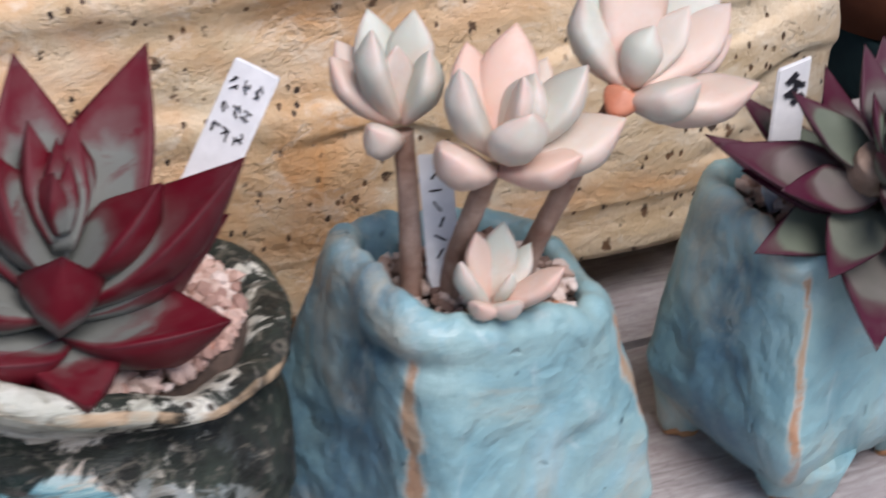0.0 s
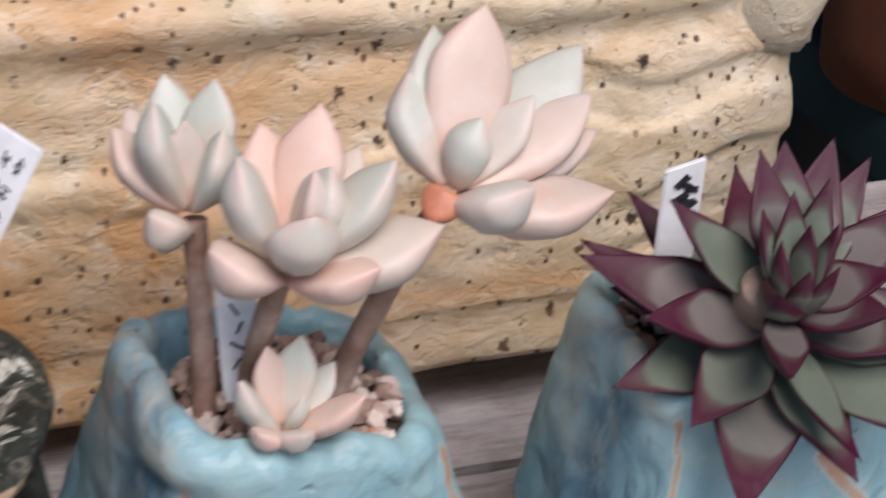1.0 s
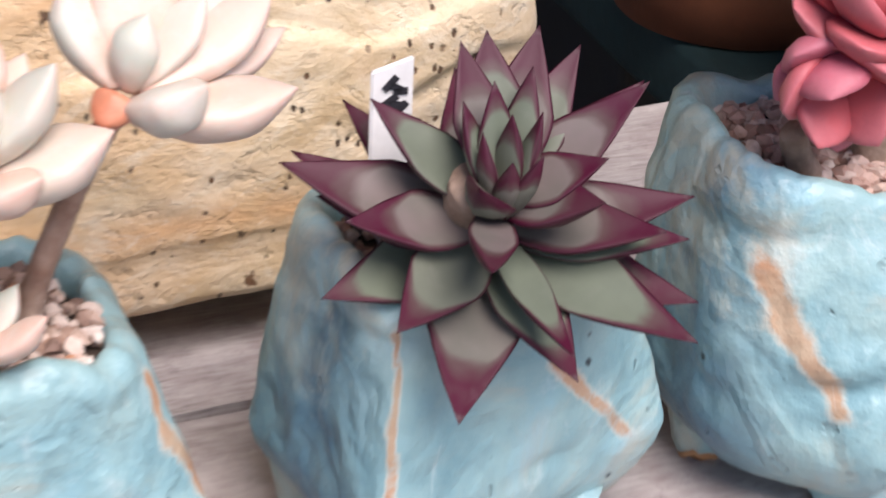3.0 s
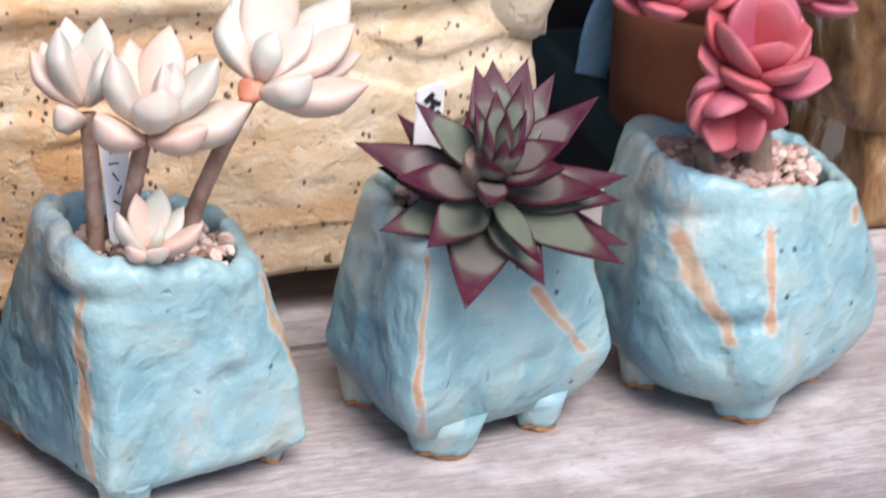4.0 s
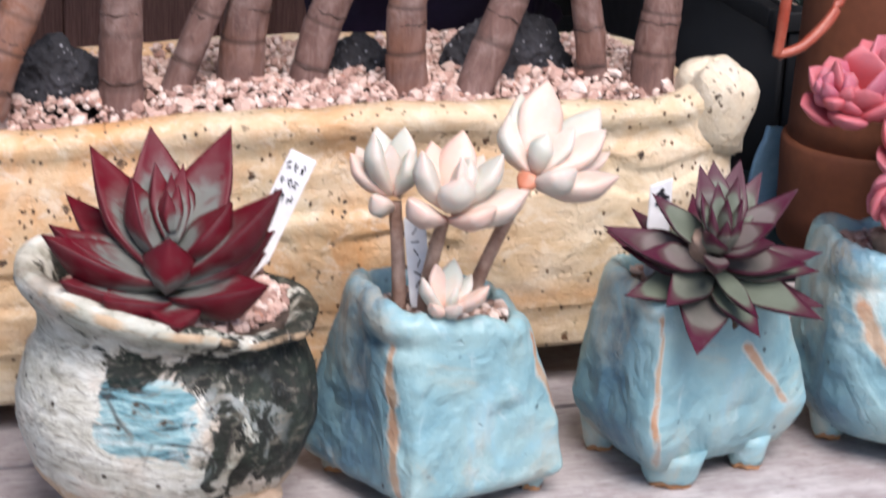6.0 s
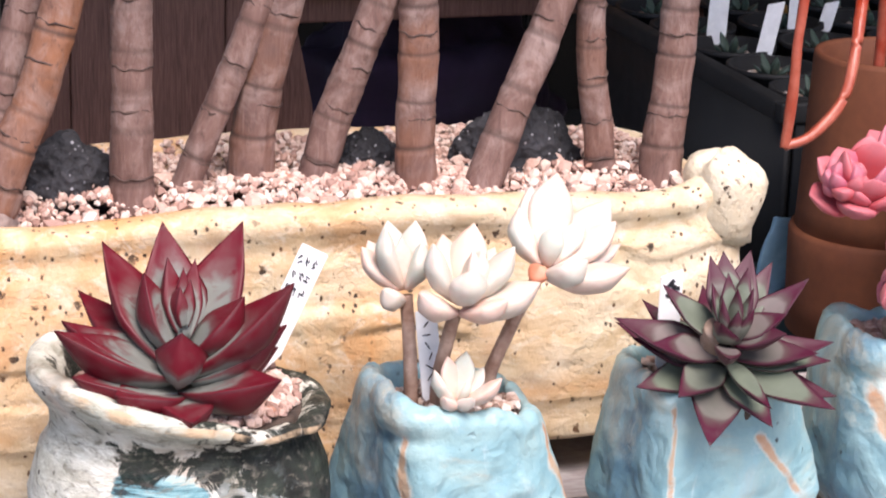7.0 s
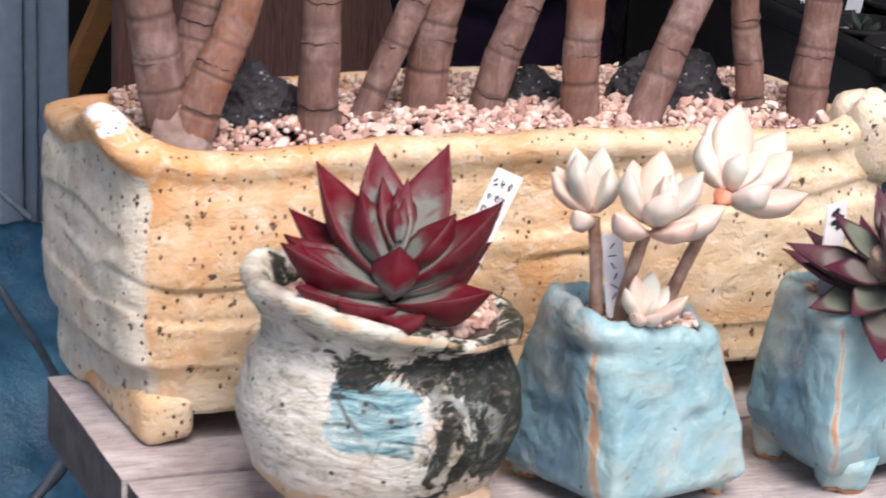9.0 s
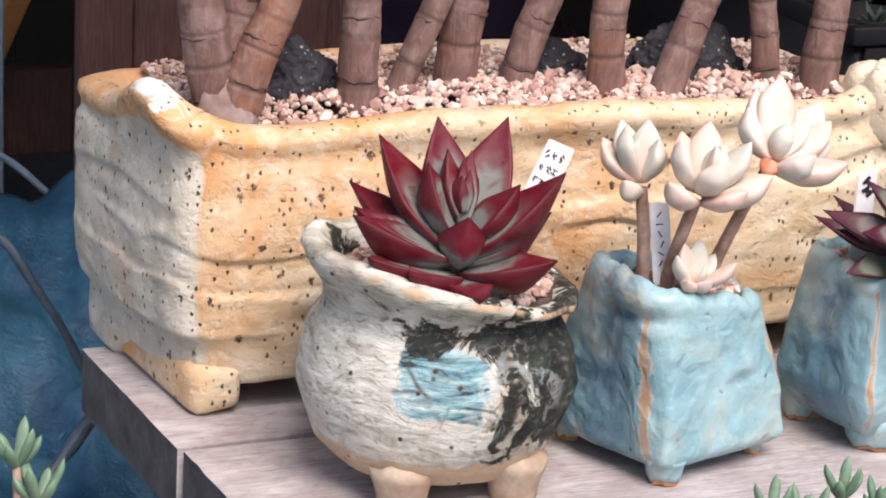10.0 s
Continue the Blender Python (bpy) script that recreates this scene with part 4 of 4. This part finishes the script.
C_BASE, C_AXIS = (2.36, .12, .80), (2.32, -.12, 1.20)
C_LEAVES = [
    (1.95, .20, 1.05, .20, .24), (1.98, .02, .83, .19, .10), (2.06, -.19, .86, .19, .22), (2.15, -.30, .70, .24, .17), (2.39, -.32, .76, .18, .22), (2.63, -.35, .82, .20, .24), (2.71, -.20, .81, .20, .10),
    (2.69, -.17, .945, .17, .26), (2.75, -.07, .98, .18, .24), (2.66, .0, 1.22, .16, .40), (2.69, .08, 1.18, .16, .36), (2.57, .14, 1.25, .15, .46), (2.48, .15, 1.30, .17, .52), (2.37, .16, 1.30, .18, .55), (2.31, .15, 1.29, .14, .55),
    (2.13, .17, 1.18, .14, .42), (2.02, .0, 1.01, .17, .30), (2.03, .2, .96, .17, .16), (2.35, -.38, .86, .10, .30), (2.62, -.2, .99, .17, .32),
    (2.19, -.33, 1.05, .12, .42), (2.24, -.14, 1.12, .14, .46), (2.48, -.20, 1.08, .16, .46), (2.52, -.12, 1.13, .14, .5),
    (2.2, .52, 1.0, .17, .1), (2.45, .5, 1.05, .17, .15), (2.65, .3, .95, .17, .12), (2.05, .42, .95, .17, .1),
]
ros_c = rosette("rosette_succulent", "purple-edged green star-shaped rosette succulent leaning over its pot", C_BASE, C_AXIS, C_LEAVES, M_LEAF_C, .06, slim=.86, mucro=.03, bend=.07, peak=.44, foot=.46, power=1.15, keel=.5, cup=.34)
for k, (x, y, z, w) in enumerate([(2.28, -.05, 1.19, .08), (2.34, -.05, 1.22, .08), (2.40, -.06, 1.22, .08), (2.31, -.13, 1.16, .06), (2.37, -.14, 1.17, .06), (2.33, .02, 1.26, .09), (2.42, .04, 1.27, .09), (2.27, .03, 1.22, .08)]):
    part("heart_leaf", leaf_bm((2.33, -.05, 1.0), (x, y, z), w, .04, (2.33, -.07, 2.0), .05, .5, .6, 1.4, .3, .1, 10, 8, k), M_LEAF_C, ros_c)
part("stem", tube_bm([(2.34, .2, .66), (2.33, .14, .85), (2.29, .0, 1.05)], [.06, .065, .05], 14), M_STEM, ros_c)

# pale plant: three stems with rosettes of plump leaves, and a young one at the foot
pale = thing("ghost_succulent", (1.3, .25, .72), "pale pink and mint plump-leaved succulent on three bare stems", "succulent")
HEADS = [
    # stem path, rosette centre, axis point, leaves (tip, width)
    ([(1.17, .25, .70), (1.165, .28, .92), (1.155, .32, 1.16)], (1.15, .32, 1.16), (1.13, .32, 1.46),
     [(1.01, .43, 1.325, .12), (1.075, .34, 1.425, .13), (1.22, .43, 1.415, .12), (1.13, .50, 1.40, .12), (1.205, .30, 1.37, .13), (1.055, .28, 1.20, .10, -.08), (1.06, .52, 1.32, .12), (1.24, .52, 1.33, .12), (1.135, .33, 1.38, .08)]),
    ([(1.26, .24, .70), (1.25, .17, .92), (1.265, .06, 1.17)], (1.27, .05, 1.19), (1.29, .02, 1.5),
     [(1.11, .01, 1.27, .15, -.06), (1.175, .07, 1.435, .14), (1.26, .22, 1.42, .13), (1.37, .19, 1.465, .14), (1.35, .04, 1.41, .13), (1.285, -.08, 1.375, .14), (1.415, -.09, 1.255, .13, -.06), (1.47, .02, 1.42, .14), (1.565, -.01, 1.285, .18, -.02), (1.45, .18, 1.37, .12), (1.31, .02, 1.42, .09)]),
    ([(1.41, .20, .70), (1.45, .15, .92), (1.52, .11, 1.12), (1.59, .08, 1.28)], (1.605, .07, 1.30), (1.68, .05, 1.55),
     [(1.555, .22, 1.51, .17), (1.62, .28, 1.57, .14), (1.71, .24, 1.625, .18), (1.95, .30, 1.49, .17), (1.93, .18, 1.44, .15), (1.97, .22, 1.335, .12), (1.73, -.05, 1.37, .16, -.05), (1.92, .0, 1.315, .17, -.06), (1.65, .05, 1.48, .10), (1.575, .03, 1.335, .09, -.1), (1.78, .12, 1.48, .10)]),
    (None, (1.275, .04, .80), (1.28, .0, 1.05),
     [(1.175, .01, .97, .085), (1.20, -.05, .88, .075), (1.325, .10, 1.0, .09), (1.39, .08, .94, .075), (1.285, -.08, .885, .075), (1.415, -.05, .94, .09), (1.25, .09, .99, .08), (1.30, -.01, .93, .05)]),
]
for path, cen, ax, leaves in HEADS:
    if path:
        part("stem", tube_bm(path, [.027, .025, .025, .026][:len(path)], 14, .05, 2, .2), M_STEM_PINK, pale)
    up = Vector(ax) - Vector(cen)
    for k, lf in enumerate(leaves):
        rise = lf[4] if len(lf) > 4 else .06
        root = Vector(cen) + up * rise
        tip = Vector(lf[:3])
        d = tip - root
        part("leaf", leaf_bm(root + d * .06, tip, lf[3] * 1.02, lf[3] * (.9 if rise <= -.08 else .66), Vector(ax) + up * .3, .10, .60, .40, 1.7, .35, .05, 14, 14, k), M_BEAD if lf[3] == .09 and cen[0] > 1.5 and lf[2] < 1.4 else M_PALE, pale)

# pink plant
pink = thing("pink_succulent", (3.34, .3, .78), "coral pink spoon-leaved succulent on rough brown stems", "succulent")
for path, rad in (([(3.40, .27, .72), (3.34, .22, .98), (3.27, .17, 1.22)], [.055, .048, .04]), ([(3.26, .36, .72), (3.30, .36, .95), (3.38, .36, 1.25)], [.05, .05, .045]), ([(3.24, .22, .74), (3.16, .2, .86), (3.12, .18, .95)], [.04, .035, .03]), ([(3.45, .36, .72), (3.40, .36, 1.0), (3.30, .38, 1.35)], [.04, .04, .035])):
    part("stem", tube_bm(path, rad, 14, .045, 5, .2), M_STEM, pink)
PINKS = [((3.25, .14, 1.22), (3.24, -.02, 1.52), .23, 9, .24), ((3.03, .30, 1.42), (2.97, .15, 1.75), .22, 11, .21), ((3.48, .38, 1.40), (3.6, .28, 1.7), .23, 12, .22), ((3.25, .38, 1.46), (3.22, .25, 1.75), .22, 11, .21), ((3.18, .12, 1.14), (3.10, -.04, 1.06), .17, 4, .18), ((2.92, .25, 1.50), (2.82, .12, 1.72), .10, 7, .10)]
rg = random.Random(12)
for cen, ax, reach, count, w in PINKS:
    up = (Vector(ax) - Vector(cen)).normalized()
    s1 = up.orthogonal().normalized()
    s2 = up.cross(s1)
    for k in range(count + 5):
        a = k * 2.4 + rg.uniform(-.2, .2)
        lift = .10 + .85 * k / (count + 5)
        d = (s1 * math.cos(a) + s2 * math.sin(a)) * (1.05 - .75 * lift) + up * lift * 1.1
        tip = Vector(cen) + d.normalized() * reach * rg.uniform(.9, 1.15) + up * .03
        part("leaf", leaf_bm(Vector(cen) + d * .01, tip, w * rg.uniform(.72, .95), .07, Vector(cen) + up * 2, .10, .60, .34, 2.2, .2, .08, 12, 12, k), M_PINK, pink)

# plant labels; the writing is a row of plain strokes
sr = random.Random(2)
strokes = []
for line in range(3):
    for glyph in range(3):
        for k in range(4):
            strokes.append((.10 + .115 * line + sr.uniform(-.025, .025), .22 + .27 * glyph + sr.uniform(-.06, .06), sr.uniform(.011, .024), .0018, sr.choice((0.2, 1.4, -.8, .9))))
label_stick((.79, .46, 1.345), (.865, .37, 1.32), (.60, .40, .86), strokes, "white plastic plant label with black handwriting beside the red rosette")
label_stick((1.185, .30, 1.10), (1.265, .28, 1.10), (1.25, .22, .70), [(.12 + .1 * k, .4 + .2 * sr.random(), .03, .0024, sr.uniform(-1.2, 1.2)) for k in range(6)], "narrow white plant label with black marks among pale stems")
label_stick((2.195, .34, 1.15), (2.285, .33, 1.18), (2.24, .34, .72), [(.09 + .03 * k, .45 + .12 * (k % 3), .035, .008, sr.uniform(-1.2, 1.2)) for k in range(6)], "white plant label with a black mark behind the dark rosette")

# ---- things behind and beside the shelf ----
bench = thing("back_bench", (5, 5, -1), "low bench behind the shelf under dark teal cloth", "bench", kind="structure")
part("top", box_bm((4.3, 2.5, -.5), (9.5, 4.4, -.2), .04), M_TEAL, bench)
part("leg", box_bm((4.4, 2.6, -7), (4.7, 2.9, -.5)), M_BROWN_WOOD, bench)
part("leg", box_bm((9.0, 4.0, -7), (9.3, 4.3, -.5)), M_BROWN_WOOD, bench)

terra = thing("terracotta_pot", (4.66, 3.1, -.2), "tall plain terracotta pot with a banded foot", "pot")
part("body", lathe_bm(4.66, 3.1, [(.36, .36), (.44, .37), (.435, .5), (.415, 1.0), (.405, 1.31), (.40, 1.335), (.38, 1.34), (.36, 1.32), (.36, 1.1), (.36, .6)], 64, .008), M_TERRA, terra)
part("lower_pot", lathe_bm(4.66, 3.1, [(.40, -.2), (.45, -.19), (.462, .0), (.468, .25), (.47, .36), (.455, .385), (.40, .39)], 64, .008), M_TERRA, terra)
part("soil", lathe_bm(4.66, 3.1, [(.02, 1.0), (.35, 1.0), (.35, 1.12), (.02, 1.14)], 32), M_SOIL, terra)
coral = thing("coral_stem_succulent", (4.2, 2.8, 1.1), "bare orange-red succulent stems bent into an elbow", "succulent")
part("stem", tube_bm([(3.17, 1.3, 1.37), (3.19, 1.3, 1.6), (3.21, 1.32, 1.9), (3.28, 1.35, 2.4)], [.022, .024, .022, .02], 12, .12, 4, .2), M_STEM_RED, coral)
part("stem", tube_bm([(3.17, 1.3, 1.375), (3.30, 1.3, 1.42), (3.46, 1.35, 1.56), (3.56, 1.45, 1.78), (3.75, 1.8, 2.1), (4.1, 2.6, 2.3), (4.55, 3.05, 1.8), (4.55, 3.05, 1.05)], [.022, .024, .025, .026, .028, .03, .03, .03], 12, .12, 6, .2), M_STEM_RED, coral)

brown = thing("brown_planter", (5.0, 1.65, 0), "brown and cream streaked glazed planter on square legs", "planter")
bm = bmesh.new()
rows = []
for z, q in ((.42, .72), (.44, .86), (.6, .93), (.95, 1.0), (1.3, 1.08), (1.36, 1.1), (1.38, 1.06), (1.34, 1.0), (1.1, .94)):
    row = []
    for i in range(80):
        a = 2 * math.pi * i / 80
        c, s = math.cos(a), math.sin(a)
        k = (abs(c) ** 6 + abs(s) ** 6) ** (-1 / 6)
        row.append(bm.verts.new((4.95 + c * k * .68 * q + .02 * nz(c * 3, s * 3, z * 4), 1.68 + s * k * .47 * q + .02 * nz(c * 3, s * 3, z * 4 + 5), z + .02 * nz(c * 2, s * 2, z))))
    rows.append(row)
grid_faces(bm, rows, True, True, False)
bmesh.ops.recalc_face_normals(bm, faces=bm.faces)
part("body", bm, M_BROWNGLAZE, brown)
part("soil", box_bm((4.55, 1.35, 1.05), (5.55, 2.0, 1.2), .03), M_SOIL, brown)
for x, y in ((4.48, 1.78), (4.46, 1.32), (5.4, 1.32), (5.4, 1.85)):
    part("leg", box_bm((x, y, 0), (x + .22, y + .22, .5), .04, .02), M_BROWNGLAZE, brown)

plank = thing("plank_panel", (1.7, 8.2, -7), "dark brown upright plank panel with worn grain", "panel")
for x0, x1, z1 in ((.74, 1.12, 3.2), (1.125, 1.66, 3.2), (1.665, 2.2, 3.2), (2.205, 2.58, 3.2)):
    part("plank", box_bm((x0, 8.0, -7), (x1, 8.2, z1), .02), M_BROWN_WOOD, plank)
bm = bmesh.new()
lo = [bm.verts.new(v) for v in ((2.585, 8.05, -7), (3.3, 8.05, -7), (2.84, 8.05, -.05), (2.62, 8.05, 1.0), (2.585, 8.05, 1.0))]
hi = [bm.verts.new(v.co + Vector((0, .15, 0))) for v in lo]
grid_faces(bm, [lo, hi], True, True, True)
bmesh.ops.recalc_face_normals(bm, faces=bm.faces)
part("brace", bm, M_BROWN_WOOD, plank, smooth=False)

rail = thing("bench_rail", (4.5, 8.4, .7), "orange-stained wooden rail of a bench behind", "rail")
part("upper_board", box_bm((2.25, 8.0, .72), (6.15, 8.25, 1.55), .02), M_ORANGE_WOOD, rail)
part("lower_board", box_bm((2.25, 8.2, .50), (6.15, 8.4, .715), .02), M_BROWN_WOOD, rail)
part("post", box_bm((5.9, 8.45, -7), (6.15, 8.7, 1.55), .02), M_BROWN_WOOD, rail)
part("post", box_bm((2.3, 8.45, -7), (2.6, 8.7, 1.55), .02), M_BROWN_WOOD, rail)

cloth = thing("purple_cloth", (4.4, 9.2, -1), "dark purple cloth heap in deep shade", "cloth")
bm = bmesh.new()
bmesh.ops.create_icosphere(bm, subdivisions=5, radius=1)
for v in bm.verts:
    q = v.co.copy()
    d = 1 + .2 * nz(q.x * 2, q.y * 2, q.z * 5) + .1 * nz(*(q * 5))
    v.co = Vector((4.2 + q.x * 1.1 * d, 9.6 + q.y * .8 * d, -.7 + q.z * 1.2 * d))
part("fold", bm, M_PURPLE, cloth)
part("crate", box_bm((3.0, 9.0, -7), (5.4, 10.6, -1.7), .05), M_BLACK, cloth)

bag = thing("plastic_bag", (4.46, 3.66, -.2), "folded light blue plastic bag leaning in the shade", "bag")
bm = box_bm((-.085, -.02, -.24), (.085, .02, .24), .015)
bmesh.ops.subdivide_edges(bm, edges=bm.edges[:], cuts=6, use_grid_fill=True)
for v in bm.verts:
    v.co += Vector((.03 * nz(*(v.co * 5)), .03 * nz(*(v.co * 8 + Vector((3, 0, 0)))), 0))
bmesh.ops.rotate(bm, cent=(0, 0, 0), matrix=Matrix.Rotation(radians(10), 3, 'Y'), verts=bm.verts)
bmesh.ops.translate(bm, vec=(4.37, 3.68, .045), verts=bm.verts)
part("fold", bm, plain("light_blue_plastic", (.14, .30, .44), (.26, .44, .58), 20, .35, .3), bag)

tray = thing("nursery_tray", (5.8, 5.6, .5), "black plastic nursery tray of small potted seedlings", "tray")
part("rim", box_bm((4.55, 4.1, .70), (8.6, 4.2, .82), .015), M_BLACK, tray)
part("rim", box_bm((4.55, 7.3, .70), (8.6, 7.4, .82), .015), M_BLACK, tray)
part("rim", box_bm((4.55, 4.205, .70), (4.65, 7.295, .82), .015), M_BLACK, tray)
part("rim", box_bm((8.5, 4.205, .70), (8.6, 7.295, .82), .015), M_BLACK, tray)
part("base", box_bm((4.66, 4.21, .2), (8.49, 7.29, .3)), M_BLACK, tray)
part("skirt", box_bm((4.6, 4.15, -.4), (4.65, 7.3, .695)), M_BLACK, tray)
part("skirt", box_bm((4.66, 4.12, -.4), (8.5, 4.16, .695)), M_BLACK, tray)
part("stand", box_bm((5, 4.6, -7), (8.2, 7.0, .195), .05), M_BLACK, tray)
sr = random.Random(9)
for i in range(6):
    for j in range(5):
        cx, cy = 4.98 + i * .64, 4.52 + j * .61
        p = thing("seedling_pot", (cx, cy, .3), "small black nursery pot with grit and a tiny dark succulent", "pot", "seedling pots in the tray")
        part("pot", lathe_bm(cx, cy, [(.18, .3), (.27, .76), (.29, .77), (.29, .80), (.26, .80), (.25, .7), (.05, .69)], 20), M_BLACK, p)
        sp = [(cx + sr.uniform(-.18, .18), cy + sr.uniform(-.18, .18), .70 + .02 * sr.random(), sr.uniform(.04, .09)) for _ in range(40)]
        g = gravel("grit", sp, M_GRIT_DARK, p, "", "")
        for k in range(7):
            a = k * .9
            part("leaf", leaf_bm((cx, cy, .72), (cx + .12 * math.cos(a), cy + .12 * math.sin(a), .80 + .03 * (k % 3)), .06, .03, (cx, cy, 2), n=6, m=6), M_GREEN_DARK, p)
for (x, y, h, lean, w) in ((4.92, 6.0, .5, .02, .13), (5.02, 5.5, .38, .08, .11), (5.55, 6.1, .42, .0, .10), (5.85, 6.3, .2, .06, .1), (5.7, 5.2, .3, .03, .1)):
    label_stick((x + lean, y, .72 + h), (x + w + lean, y - .02, .74 + h), (x + w / 2, y, .68), [], "blank white plant label standing in a seedling pot")

basket = thing("wicker_basket", (8.9, 11, -1.5), "golden brown woven wicker basket", "basket")
bm = bmesh.new()
rows = []
for k in range(60):
    z = -.35 + 2.6 * k / 59
    row = []
    for i in range(120):
        a = 2 * math.pi * i / 120
        r = 1.5 + .1 * z + .03 * math.sin(k * 1.6) * (1 if (i // 5) % 2 else -1)
        row.append(bm.verts.new((8.95 + r * math.cos(a), 12.2 + r * math.sin(a), z)))
    rows.append(row)
grid_faces(bm, rows, True, True, False)
part("weave", bm, M_WICKER, basket)
part("stand", box_bm((7.6, 11, -7), (10.4, 13.5, -.36), .03), M_BLACK, basket)

post = thing("steel_post", (.95, 13, -7), "blue-grey painted steel post with upright grooves", "post")
for x0, x1, y0 in ((.3, .62, 13.05), (.63, .86, 13.0), (.87, 1.0, 13.06), (1.005, 1.30, 13.12)):
    part("profile", box_bm((x0, y0, -7), (x1, y0 + .3, 6), .03), M_STEEL, post)
brace = thing("wooden_brace", (2.1, 18, -6), "slanting orange-stained wooden brace in the shade", "brace")
bm = box_bm((-.11, 0, -6), (.11, .3, 6), .02)
bmesh.ops.rotate(bm, cent=(0, 0, 0), matrix=Matrix.Rotation(radians(24), 3, 'Y'), verts=bm.verts)
bmesh.ops.translate(bm, vec=(2.13, 16, -1.5), verts=bm.verts)
part("beam", bm, M_ORANGE_WOOD, brace)
part("crossbar", box_bm((1.2, 16.4, -3.4), (2.75, 16.7, -2.45), .03), M_BROWN_WOOD, brace)

# blue sheet at the shelf's left end
sheet = thing("plastic_sheet", (-1.2, 3, -3), "crumpled dark blue plastic sheet over a heap", "sheet")
bm = bmesh.new()
rows = []
for j in range(70):
    row = []
    for i in range(60):
        u, v = i / 59, j / 69
        x = -3.2 + 3.4 * u + .25 * v
        y = 2.0 + 5.0 * v
        z = -2.1 + 1.3 * v ** .8 - .9 * u * u * (1 - v) + .20 * nz(u * 3, v * 4) + .12 * math.sin(9 * u + 11 * v + 4 * nz(u * 3, v * 3)) - .14 * abs(nz(u * 9, v * 5, 2)) + .07 * nz(u * 16, v * 16)
        row.append(bm.verts.new((x, y, z)))
    rows.append(row)
grid_faces(bm, rows, False)
bmesh.ops.recalc_face_normals(bm, faces=bm.faces)
s = part("fold", bm, M_TARP, sheet)
md = s.modifiers.new("thickness", 'SOLIDIFY')
md.thickness = .0008
for pts, r in (([(-1.15, 3.0, .45), (-.92, 3.0, .26), (-.75, 3.0, .0), (-.56, 3.0, -.33), (-.39, 3.0, -.72)], .022), ([(-1.0, 2.6, -1.25), (-.78, 2.8, -1.08), (-.6, 2.9, -.93), (-.40, 3.0, -.74)], .03), ([(-1.0, 3.3, .62), (-.8, 3.3, .52), (-.6, 3.3, .34)], .018)):
    part("hem", tube_bm(pts, [r] * len(pts), 10, 0, 3, .5), M_HEM, sheet)
part("support", box_bm((-3.2, 3.4, -7), (.1, 7, -1.9), .1), M_BLACK, sheet)

# low green plants in front of the shelf
lower = thing("front_step", (1, -1.5, -7), "low board in front of the shelf", "board", kind="structure")
part("board", box_bm((-4, -1.95, -.9), (6, -.95, -.7), .02), M_SHELF, lower)
for x in (-3.5, 5.3):
    part("leg", box_bm((x, -1.6, -7), (x + .25, -1.3, -.905)), M_SHELF, lower)


def finger_plant(cx, cy, tips, label):
    t = thing("finger_succulent", (cx, cy, -.7), label, "succulent", "green finger-leaved plants")
    part("pot", lathe_bm(cx, cy, [(.22, -.7), (.30, -.25), (.32, -.24), (.32, -.18), (.29, -.18), (.28, -.3), (.05, -.31)], 28), M_BLACK, t)
    for k, (x, y, z) in enumerate(tips):
        top = Vector((x, y, z))
        part("stem", tube_bm([(cx + (x - cx) * .3, cy, -.32), (cx + (x - cx) * .8, (cy + y) / 2, z - .35), (x, y, z - .06)], [.022, .018, .014], 8), M_STEM, t)
        for q in range(6):
            a = q * 1.05 + k
            d = Vector((math.cos(a) * .08, math.sin(a) * .06, .10 if q % 2 else .05))
            part("leaf", leaf_bm(top + Vector((0, 0, -.08)), top + d - Vector((0, 0, .03)), .042, .036, top + Vector((0, 0, 2)), .08, .6, .6, 2.5, 0, 0, 8, 8, q), M_GREEN, t)


finger_plant(1.35, -1.25, [(1.04, -1.1, .42), (1.16, -1.15, .40), (1.33, -1.1, .46), (1.5, -1.12, .38), (1.68, -1.1, .30)], "blue-green finger-leaved succulent in a black nursery pot")
finger_plant(-1.75, -1.25, [(-1.72, -1.1, .93), (-1.66, -1.15, .82), (-1.9, -1.1, .8)], "green finger-leaved succulent in a nursery pot")
